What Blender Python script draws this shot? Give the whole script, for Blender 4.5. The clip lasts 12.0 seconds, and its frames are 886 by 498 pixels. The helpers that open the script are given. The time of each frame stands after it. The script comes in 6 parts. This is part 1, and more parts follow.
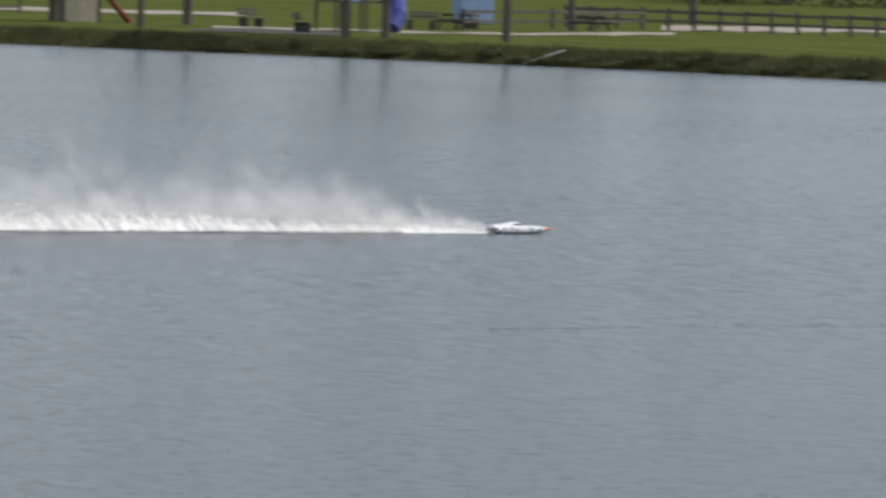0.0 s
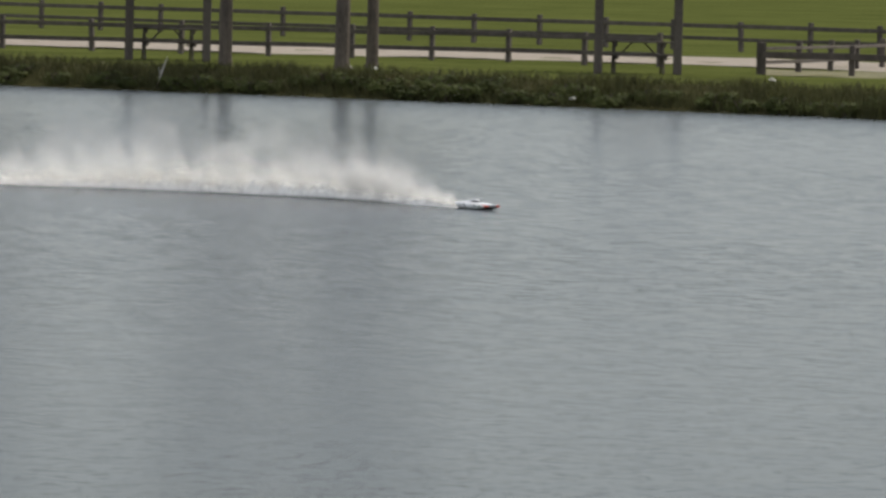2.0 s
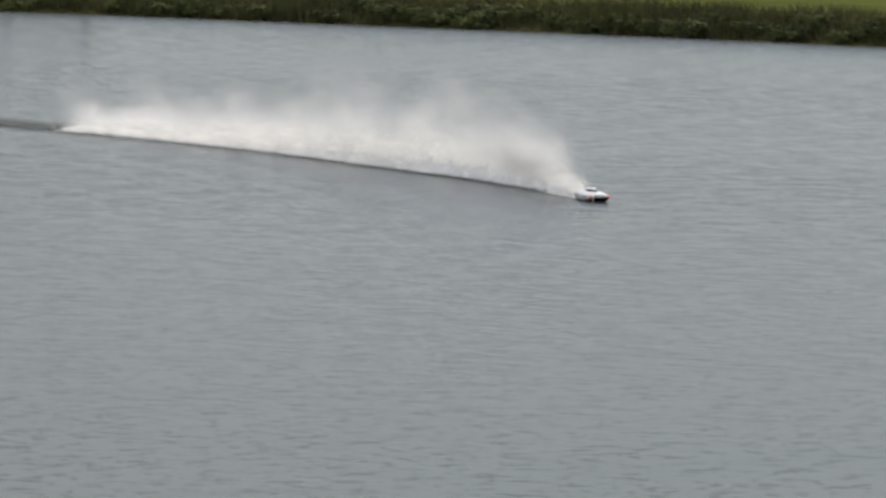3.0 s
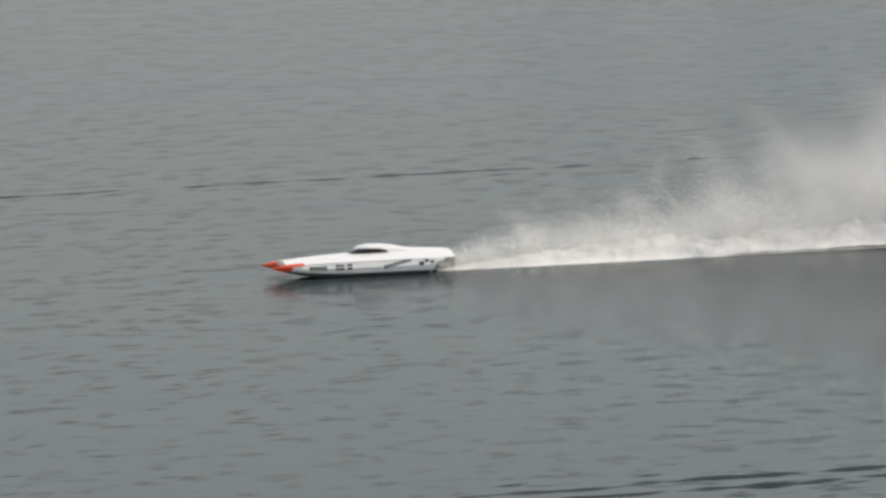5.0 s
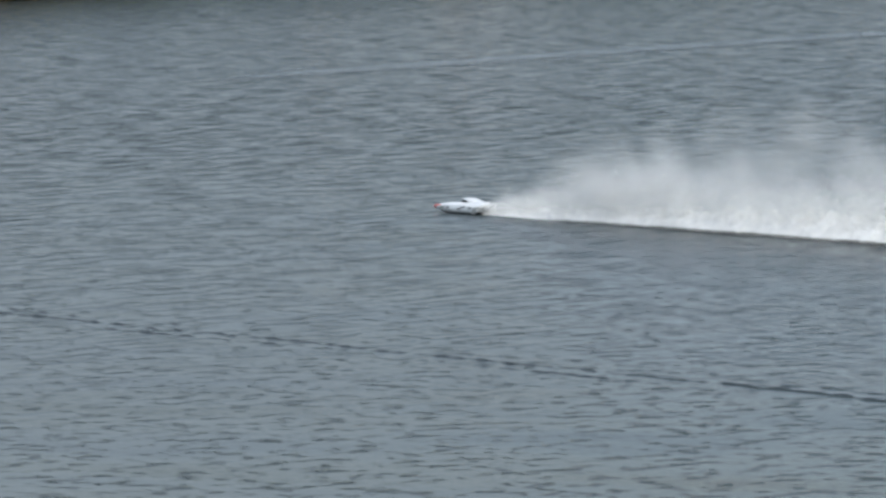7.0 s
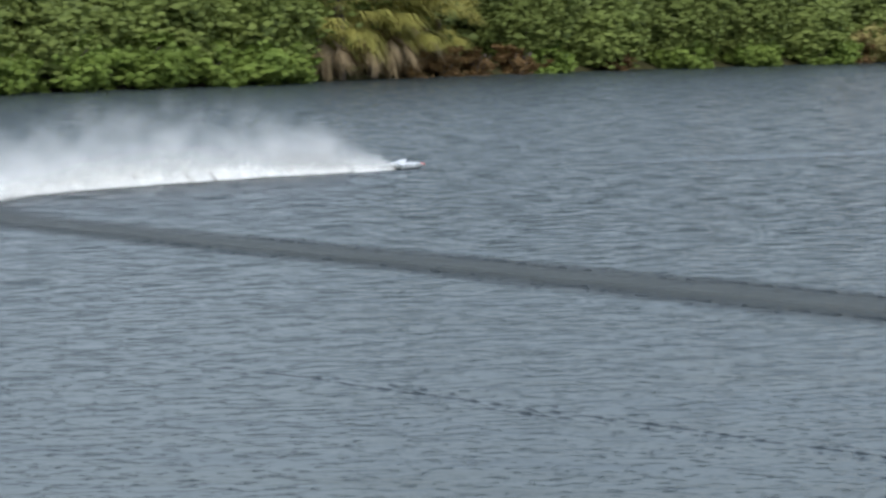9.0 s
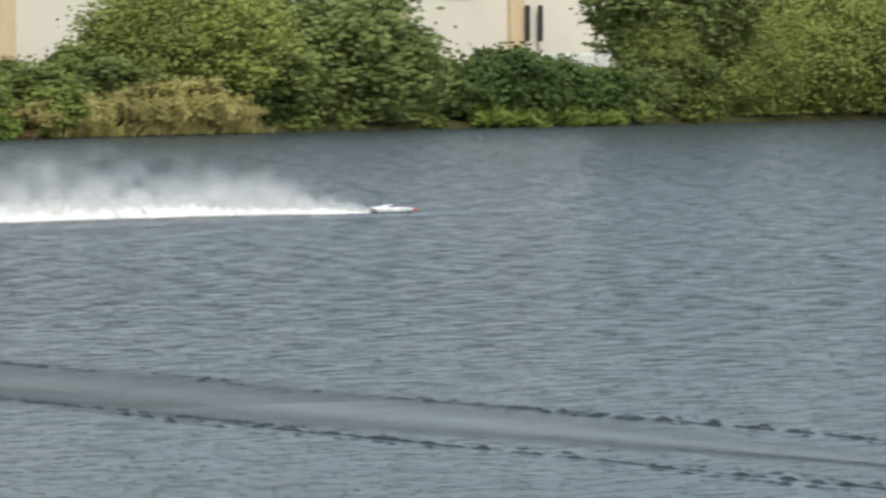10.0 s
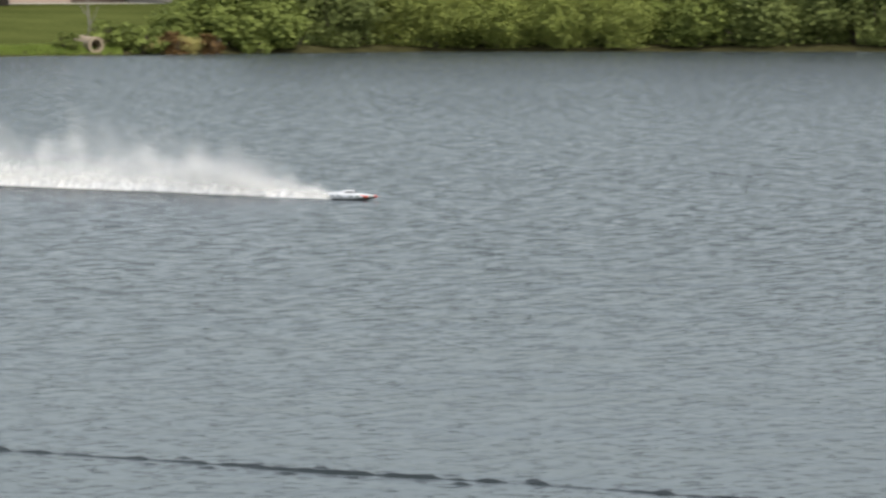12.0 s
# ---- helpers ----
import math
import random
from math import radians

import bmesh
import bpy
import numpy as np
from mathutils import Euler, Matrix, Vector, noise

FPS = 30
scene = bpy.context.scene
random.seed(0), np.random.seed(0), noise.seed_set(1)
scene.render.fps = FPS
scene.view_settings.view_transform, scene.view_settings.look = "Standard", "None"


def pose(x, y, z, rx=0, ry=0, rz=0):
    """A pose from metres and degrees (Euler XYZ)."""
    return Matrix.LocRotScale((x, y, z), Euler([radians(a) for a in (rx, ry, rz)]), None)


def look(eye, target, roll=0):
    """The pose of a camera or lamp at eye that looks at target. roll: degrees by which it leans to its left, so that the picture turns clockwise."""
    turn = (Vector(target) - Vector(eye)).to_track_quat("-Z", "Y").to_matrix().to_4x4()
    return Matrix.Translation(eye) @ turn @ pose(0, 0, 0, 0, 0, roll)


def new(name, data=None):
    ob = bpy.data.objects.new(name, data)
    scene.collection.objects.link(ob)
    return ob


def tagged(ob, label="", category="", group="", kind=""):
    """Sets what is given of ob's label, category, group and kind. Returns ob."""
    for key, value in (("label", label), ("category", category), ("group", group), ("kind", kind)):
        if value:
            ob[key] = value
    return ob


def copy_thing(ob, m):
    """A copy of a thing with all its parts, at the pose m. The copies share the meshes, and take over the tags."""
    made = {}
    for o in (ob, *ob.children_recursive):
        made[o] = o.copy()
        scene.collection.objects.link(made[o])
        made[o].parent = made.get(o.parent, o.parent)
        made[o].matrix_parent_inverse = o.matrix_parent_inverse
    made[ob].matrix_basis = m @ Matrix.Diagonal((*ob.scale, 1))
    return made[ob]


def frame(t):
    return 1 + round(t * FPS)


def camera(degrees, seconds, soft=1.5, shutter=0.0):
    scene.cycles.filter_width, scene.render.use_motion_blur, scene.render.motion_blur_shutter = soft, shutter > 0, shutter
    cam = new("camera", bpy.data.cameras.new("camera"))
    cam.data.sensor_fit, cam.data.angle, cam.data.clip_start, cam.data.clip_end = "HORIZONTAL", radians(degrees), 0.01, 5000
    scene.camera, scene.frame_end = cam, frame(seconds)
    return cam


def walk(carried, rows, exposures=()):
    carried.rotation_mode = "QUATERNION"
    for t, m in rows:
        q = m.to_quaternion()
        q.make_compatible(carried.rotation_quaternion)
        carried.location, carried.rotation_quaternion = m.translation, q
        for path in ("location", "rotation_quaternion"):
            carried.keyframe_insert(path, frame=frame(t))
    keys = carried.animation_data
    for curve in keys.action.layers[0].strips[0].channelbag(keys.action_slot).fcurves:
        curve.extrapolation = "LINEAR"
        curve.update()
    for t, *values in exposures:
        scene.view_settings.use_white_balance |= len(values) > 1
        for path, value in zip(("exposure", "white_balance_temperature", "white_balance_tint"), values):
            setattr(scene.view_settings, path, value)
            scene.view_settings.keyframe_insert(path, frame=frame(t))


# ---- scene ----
# bearing, tilt and lean of the camera, in degrees; place and heading of the boat
CAMERA_ROWS = [
    (0.0, 27.901, 2.443, 1.75),
    (0.1, 29.684, 2.540, 1.73),
    (0.2, 31.438, 2.528, 1.71),
    (0.3, 33.057, 2.392, 1.69),
    (0.4, 34.243, 2.293, 1.68),
    (0.5, 35.489, 2.247, 1.66),
    (0.6, 36.844, 2.299, 1.64),
    (0.7, 38.388, 2.333, 1.62),
    (0.8, 39.933, 2.407, 1.60),
    (0.9, 41.477, 2.412, 1.55),
    (1.0, 42.997, 2.200, 1.50),
    (1.1, 44.277, 2.113, 1.45),
    (1.2, 45.573, 2.124, 1.40),
    (1.3, 46.679, 2.206, 1.35),
    (1.4, 47.620, 2.247, 1.30),
    (1.5, 48.562, 2.241, 1.25),
    (1.6, 49.563, 2.251, 1.27),
    (1.7, 50.470, 2.243, 1.30),
    (1.8, 51.302, 2.288, 1.32),
    (1.9, 51.741, 2.360, 1.35),
    (2.0, 52.114, 2.429, 1.38),
    (2.1, 52.488, 2.599, 1.40),
    (2.2, 52.896, 2.754, 1.43),
    (2.3, 53.534, 2.859, 1.45),
    (2.4, 54.157, 2.881, 1.48),
    (2.5, 54.750, 2.798, 1.50),
    (2.6, 55.153, 2.921, 1.50),
    (2.7, 55.537, 2.964, 1.50),
    (2.8, 56.195, 2.999, 1.48),
    (2.9, 56.800, 3.077, 1.42),
    (3.0, 57.329, 3.162, 1.32),
    (3.1, 57.770, 3.253, 1.20),
    (3.2, 58.110, 3.354, 1.06),
    (3.3, 58.329, 3.463, 0.90),
    (3.4, 58.408, 3.586, 0.73),
    (3.5, 58.326, 3.720, 0.55),
    (3.6, 58.057, 3.868, 0.37),
    (3.7, 57.571, 4.030, 0.20),
    (3.8, 56.836, 4.205, 0.04),
    (3.9, 55.820, 4.394, -0.10),
    (4.0, 54.485, 4.594, -0.22),
    (4.1, 52.800, 4.799, -0.32),
    (4.2, 50.734, 5.007, -0.38),
    (4.3, 48.280, 5.203, -0.40),
    (4.4, 45.809, 5.294, -0.55),
    (4.5, 43.014, 5.384, -0.70),
    (4.6, 39.722, 5.460, -0.84),
    (4.7, 36.043, 5.552, -0.98),
    (4.8, 32.060, 5.660, -1.12),
    (4.9, 28.084, 5.794, -1.26),
    (5.0, 24.240, 5.955, -1.40),
    (5.1, 20.187, 6.152, -1.46),
    (5.2, 15.399, 6.302, -1.52),
    (5.3, 10.039, 6.484, -1.58),
    (5.4, 4.465, 6.618, -1.64),
    (5.5, -0.848, 6.675, -1.70),
    (5.6, -5.524, 6.747, -1.68),
    (5.7, -10.071, 6.676, -1.66),
    (5.8, -14.808, 6.513, -1.64),
    (5.9, -19.498, 6.212, -1.62),
    (6.0, -23.965, 5.873, -1.60),
    (6.1, -28.099, 5.599, -1.61),
    (6.2, -31.904, 5.377, -1.62),
    (6.3, -35.382, 5.220, -1.63),
    (6.4, -38.674, 5.010, -1.64),
    (6.5, -41.830, 4.809, -1.65),
    (6.6, -44.913, 4.586, -1.68),
    (6.7, -47.594, 4.284, -1.71),
    (6.8, -49.893, 3.989, -1.74),
    (6.9, -51.916, 3.745, -1.77),
    (7.0, -53.687, 3.483, -1.80),
    (7.1, -55.198, 3.307, -1.80),
    (7.2, -56.558, 3.171, -1.80),
    (7.3, -57.773, 3.058, -1.78),
    (7.4, -58.762, 2.972, -1.72),
    (7.5, -59.559, 2.913, -1.63),
    (7.6, -60.190, 2.875, -1.52),
    (7.7, -60.673, 2.854, -1.38),
    (7.8, -61.023, 2.845, -1.23),
    (7.9, -61.249, 2.846, -1.07),
    (8.0, -61.356, 2.852, -0.90),
    (8.1, -61.352, 2.862, -0.73),
    (8.2, -61.240, 2.872, -0.57),
    (8.3, -61.023, 2.881, -0.42),
    (8.4, -60.706, 2.885, -0.28),
    (8.5, -60.294, 2.883, -0.17),
    (8.6, -59.790, 2.872, -0.08),
    (8.7, -59.203, 2.850, -0.02),
    (8.8, -58.541, 2.814, 0.00),
    (8.9, -57.784, 2.778, 0.00),
    (9.0, -57.057, 2.682, 0.00),
    (9.1, -56.454, 2.617, 0.00),
    (9.2, -56.000, 2.540, 0.00),
    (9.3, -55.353, 2.458, 0.00),
    (9.4, -54.680, 2.384, 0.00),
    (9.5, -53.983, 2.294, 0.00),
    (9.6, -53.136, 2.247, 0.00),
    (9.7, -52.274, 2.199, 0.00),
    (9.8, -51.402, 2.134, 0.00),
    (9.9, -50.535, 2.067, 0.00),
    (10.0, -49.673, 2.013, 0.00),
    (10.1, -48.796, 1.981, 0.00),
    (10.2, -47.924, 1.977, 0.00),
    (10.3, -47.037, 1.987, 0.00),
    (10.4, -46.151, 1.996, 0.00),
    (10.5, -45.259, 1.990, 0.00),
    (10.6, -44.392, 2.016, 0.00),
    (10.7, -43.580, 2.018, 0.00),
    (10.8, -42.783, 2.008, 0.00),
    (10.9, -42.130, 2.001, 0.00),
    (11.0, -41.547, 2.012, 0.00),
    (11.1, -40.964, 2.026, 0.00),
    (11.2, -40.426, 2.045, 0.00),
    (11.3, -39.833, 2.069, 0.00),
    (11.4, -39.170, 2.098, 0.00),
    (11.5, -38.368, 2.151, 0.00),
    (11.6, -37.377, 2.227, 0.00),
    (11.7, -36.251, 2.306, 0.00),
    (11.8, -35.205, 2.365, 0.00),
    (11.9, -34.178, 2.431, 0.00),
    (12.0, -33.132, 2.455, 0.00),
]
BOAT_ROWS = [
    (0.0, 41.974, 77.102, 3.9),
    (0.1, 45.048, 77.343, 3.3),
    (0.2, 48.192, 77.509, 2.2),
    (0.3, 51.378, 77.583, 0.9),
    (0.4, 54.576, 77.582, 0.1),
    (0.5, 57.652, 77.558, -0.5),
    (0.6, 60.656, 77.574, -2.1),
    (0.7, 63.713, 77.441, -6.3),
    (0.8, 66.475, 77.059, -13.5),
    (0.9, 68.893, 76.224, -22.8),
    (1.0, 70.944, 75.077, -32.0),
    (1.1, 72.597, 73.821, -39.7),
    (1.2, 74.233, 72.271, -46.2),
    (1.3, 75.569, 70.737, -53.0),
    (1.4, 76.511, 69.248, -60.9),
    (1.5, 77.239, 67.654, -69.3),
    (1.6, 77.728, 66.066, -78.2),
    (1.7, 77.895, 64.533, -88.3),
    (1.8, 77.906, 62.695, -98.7),
    (1.9, 77.346, 60.968, -106.8),
    (2.0, 76.627, 58.979, -111.5),
    (2.1, 75.767, 56.890, -114.0),
    (2.2, 74.739, 54.910, -115.5),
    (2.3, 73.810, 52.795, -117.1),
    (2.4, 72.713, 50.786, -119.7),
    (2.5, 71.471, 48.665, -122.7),
    (2.6, 69.956, 46.505, -125.2),
    (2.7, 68.401, 44.422, -127.2),
    (2.8, 66.861, 42.351, -129.8),
    (2.9, 65.127, 40.382, -133.6),
    (3.0, 63.216, 38.523, -137.8),
    (3.1, 61.148, 36.782, -141.8),
    (3.2, 58.940, 35.164, -145.6),
    (3.3, 56.611, 33.678, -149.2),
    (3.4, 54.177, 32.329, -152.7),
    (3.5, 51.659, 31.126, -156.2),
    (3.6, 49.073, 30.074, -159.6),
    (3.7, 46.438, 29.182, -163.0),
    (3.8, 43.772, 28.455, -166.6),
    (3.9, 41.093, 27.901, -170.2),
    (4.0, 38.419, 27.528, -174.0),
    (4.1, 35.768, 27.341, -178.1),
    (4.2, 33.159, 27.348, -182.0),
    (4.3, 30.609, 27.555, -185.0),
    (4.4, 28.093, 27.866, -186.6),
    (4.5, 25.581, 28.176, -187.0),
    (4.6, 23.067, 28.487, -187.0),
    (4.7, 20.544, 28.799, -187.0),
    (4.8, 18.005, 29.112, -187.0),
    (4.9, 15.462, 29.426, -187.0),
    (5.0, 12.920, 29.740, -187.0),
    (5.1, 10.364, 30.056, -187.0),
    (5.2, 7.779, 30.375, -187.0),
    (5.3, 5.149, 30.700, -187.0),
    (5.4, 2.463, 31.032, -187.0),
    (5.5, -0.263, 31.369, -187.0),
    (5.6, -3.029, 31.711, -187.0),
    (5.7, -5.838, 32.058, -187.0),
    (5.8, -8.692, 32.410, -187.0),
    (5.9, -11.569, 32.765, -187.0),
    (6.0, -14.489, 33.126, -187.0),
    (6.1, -17.525, 33.501, -187.0),
    (6.2, -20.678, 33.891, -187.0),
    (6.3, -23.931, 34.292, -187.0),
    (6.4, -27.331, 34.712, -187.0),
    (6.5, -30.923, 35.156, -187.0),
    (6.6, -34.775, 35.632, -187.0),
    (6.7, -38.804, 36.130, -187.0),
    (6.8, -42.833, 36.627, -187.0),
    (6.9, -46.865, 37.125, -187.0),
    (7.0, -50.772, 37.608, -187.0),
    (7.1, -54.308, 38.045, -187.0),
    (7.2, -57.720, 38.466, -186.9),
    (7.3, -61.122, 38.873, -186.7),
    (7.4, -64.116, 39.216, -186.7),
    (7.5, -66.739, 39.519, -187.0),
    (7.6, -69.025, 39.804, -187.9),
    (7.7, -71.012, 40.096, -189.6),
    (7.8, -72.734, 40.419, -192.5),
    (7.9, -74.229, 40.796, -196.7),
    (8.0, -75.531, 41.250, -202.5),
    (8.1, -76.677, 41.805, -209.7),
    (8.2, -77.703, 42.485, -217.4),
    (8.3, -78.645, 43.313, -224.8),
    (8.4, -79.538, 44.314, -230.9),
    (8.5, -80.419, 45.509, -235.4),
    (8.6, -81.324, 46.925, -238.6),
    (8.7, -82.289, 48.582, -240.8),
    (8.8, -83.349, 50.507, -242.1),
    (8.9, -84.365, 52.659, -241.7),
    (9.0, -85.518, 54.722, -239.6),
    (9.1, -86.709, 56.703, -238.1),
    (9.2, -88.041, 58.451, -240.2),
    (9.3, -89.126, 60.579, -245.8),
    (9.4, -90.001, 62.870, -252.1),
    (9.5, -90.603, 65.245, -257.3),
    (9.6, -90.973, 67.564, -261.4),
    (9.7, -91.258, 69.678, -265.6),
    (9.8, -91.347, 71.758, -270.8),
    (9.9, -91.222, 73.823, -276.6),
    (10.0, -90.827, 75.899, -281.9),
    (10.1, -90.357, 77.721, -287.2),
    (10.2, -89.824, 79.257, -294.5),
    (10.3, -89.069, 80.637, -302.9),
    (10.4, -88.024, 81.977, -309.6),
    (10.5, -86.751, 83.335, -314.4),
    (10.6, -85.668, 84.368, -319.4),
    (10.7, -84.653, 85.157, -326.1),
    (10.8, -83.349, 85.969, -334.2),
    (10.9, -81.971, 86.501, -342.5),
    (11.0, -80.501, 86.820, -349.9),
    (11.1, -78.778, 87.080, -356.3),
    (11.2, -76.852, 87.105, -361.9),
    (11.3, -74.613, 86.929, -366.4),
    (11.4, -72.161, 86.555, -369.5),
    (11.5, -69.525, 86.067, -371.8),
    (11.6, -66.874, 85.428, -373.6),
    (11.7, -64.026, 84.726, -374.9),
    (11.8, -61.075, 83.904, -375.7),
    (11.9, -58.188, 83.024, -375.9),
    (12.0, -55.328, 82.262, -375.7),
]
SHORE = [
    (-67.01, 130.7),
    (-62.53, 145.6),
    (-58.54, 164.3),
    (-53.98, 190.1),
    (-49.57, 211.0),
    (-45.26, 232.3),
    (-40.43, 251.6),
    (-33.13, 280.5),
    (-25.16, 280.5),
    (-16.94, 287.5),
    (-1.99, 294.9),
    (10.46, 287.5),
    (18.43, 277.1),
    (23.99, 267.4),
    (27.90, 252.7),
    (35.37, 223.3),
    (40.36, 207.2),
    (44.34, 196.6),
    (48.56, 185.5),
    (52.81, 175.6),
    (55.54, 169.1),
    (58.65, 162.0),
    (65.27, 145.6),
]
NEAR_SHORE = [(146, 16), (106, 4), (75, 2.8), (50, 2.2), (25, 1.8), (10, 1.6), (0, 1.6), (-10, 1.6), (-25, 1.8), (-50, 2.2), (-75, 2.8), (-106, 4), (-133, 16)]
FOV = 7.800
EYE_HEIGHT = 3.5


def view(bearing, tilt, lean):
    return pose(0, 0, EYE_HEIGHT, 90 - tilt, 0, -bearing) @ pose(0, 0, 0, 0, 0, lean)


cam = camera(FOV, 12.0, soft=2.8, shutter=0.08)
walk(cam, [(t, view(b, ti, ln)) for t, b, ti, ln in CAMERA_ROWS],
     exposures=[(0, -0.05, 6400, 10), (1.0, -0.08, 6500, 10), (1.5, -0.05, 6900, 9), (2.7, -0.05, 6900, 10), (4.3, -0.14, 6950, 10), (5.5, -0.05, 7150, 10), (7.0, -0.12, 6050, 6), (9.0, -0.06, 5900, 6), (10.5, 0.08, 6500, 6), (11.0, 0.08, 6500, 6), (12, 0.25, 6700, 8)])

scene.cycles.transparent_max_bounces = 128

# ---- world and sun ----
SUN_BEARING, SUN_HEIGHT = 108.0, 50.0
world = bpy.data.worlds.new("sky")
scene.world = world
world.use_nodes = True
wn = world.node_tree
sky = wn.nodes.new("ShaderNodeTexSky")
sky.sky_type = "NISHITA"
sky.sun_disc = False
sky.sun_elevation = radians(SUN_HEIGHT)
sky.sun_rotation = radians(SUN_BEARING)
sky.dust_density = 1.5
sky.air_density = 1.0
wn.nodes["Background"].inputs["Strength"].default_value = 0.15
# thin bright haze over a blue sky, thicker in drifts
wtc = wn.nodes.new("ShaderNodeTexCoord")
drift = wn.nodes.new("ShaderNodeTexNoise")
drift.inputs["Scale"].default_value, drift.inputs["Detail"].default_value = 1.6, 4
wn.links.new(wtc.outputs["Generated"], drift.inputs["Vector"])
haze = wn.nodes.new("ShaderNodeMapRange")
haze.inputs["From Min"].default_value, haze.inputs["From Max"].default_value = 0.35, 0.65
haze.inputs["To Min"].default_value, haze.inputs["To Max"].default_value = 0.2, 0.55
wn.links.new(drift.outputs["Fac"], haze.inputs["Value"])
veil = wn.nodes.new("ShaderNodeMix")
veil.data_type = "RGBA"
veil.inputs["B"].default_value = (8.2, 8.2, 8.4, 1)
wn.links.new(haze.outputs[0], veil.inputs["Factor"])
wn.links.new(sky.outputs["Color"], veil.inputs["A"])
wn.links.new(veil.outputs["Result"], wn.nodes["Background"].inputs["Color"])
sun = new("sun", bpy.data.lights.new("sun", "SUN"))
sun.data.energy, sun.data.angle, sun.data.color = 2.4, radians(0.6), (1.0, 0.95, 0.87)
sb, sh = radians(SUN_BEARING), radians(SUN_HEIGHT)
sun.matrix_world = look((0, 0, 60), (-60 * math.sin(sb) * math.cos(sh), -60 * math.cos(sb) * math.cos(sh), 60 - 60 * math.sin(sh)))


# ---- materials ----
def node_mat(name, rough=0.6, metal=0.0, spec=0.5):
    m = bpy.data.materials.new(name)
    m.use_nodes = True
    b = m.node_tree.nodes["Principled BSDF"]
    b.inputs["Roughness"].default_value = rough
    b.inputs["Metallic"].default_value = metal
    b.inputs["Specular IOR Level"].default_value = spec
    return m, m.node_tree, b


def varied(name, a, b_, scale=3.0, fine=25.0, rough=0.7, bump=0.3, metal=0.0, random=0.0, spec=0.4, dist=0.02, stretch=(1, 1, 1)):
    """A surface of two colours mixed by coarse and fine noise, with relief."""
    m, nt, p = node_mat(name, rough, metal, spec)
    n, l = nt.nodes, nt.links
    tc = n.new("ShaderNodeTexCoord")
    mp = n.new("ShaderNodeMapping")
    mp.inputs["Scale"].default_value = stretch
    l.new(tc.outputs["Object"], mp.inputs["Vector"])
    c = n.new("ShaderNodeTexNoise")
    c.inputs["Scale"].default_value, c.inputs["Detail"].default_value = scale, 5
    f = n.new("ShaderNodeTexNoise")
    f.inputs["Scale"].default_value, f.inputs["Detail"].default_value = fine, 4
    l.new(mp.outputs[0], c.inputs["Vector"])
    l.new(mp.outputs[0], f.inputs["Vector"])
    add = n.new("ShaderNodeMath")
    add.operation = "ADD"
    l.new(c.outputs["Fac"], add.inputs[0])
    l.new(f.outputs["Fac"], add.inputs[1])
    mr = n.new("ShaderNodeMapRange")
    mr.inputs["From Min"].default_value, mr.inputs["From Max"].default_value = 0.7, 1.3
    l.new(add.outputs[0], mr.inputs["Value"])
    mix = n.new("ShaderNodeMix")
    mix.data_type = "RGBA"
    mix.inputs["A"].default_value, mix.inputs["B"].default_value = (*a, 1), (*b_, 1)
    l.new(mr.outputs[0], mix.inputs["Factor"])
    out = mix.outputs["Result"]
    if random:
        oi = n.new("ShaderNodeObjectInfo")
        r = n.new("ShaderNodeMapRange")
        r.inputs["To Min"].default_value, r.inputs["To Max"].default_value = 1 - random, 1 + random
        l.new(oi.outputs["Random"], r.inputs["Value"])
        hs = n.new("ShaderNodeHueSaturation")
        l.new(r.outputs[0], hs.inputs["Value"])
        l.new(out, hs.inputs["Color"])
        out = hs.outputs["Color"]
    l.new(out, p.inputs["Base Color"])
    if bump:
        bp = n.new("ShaderNodeBump")
        bp.inputs["Strength"].default_value, bp.inputs["Distance"].default_value = bump, dist
        l.new(f.outputs["Fac"], bp.inputs["Height"])
        l.new(bp.outputs[0], p.inputs["Normal"])
    return m


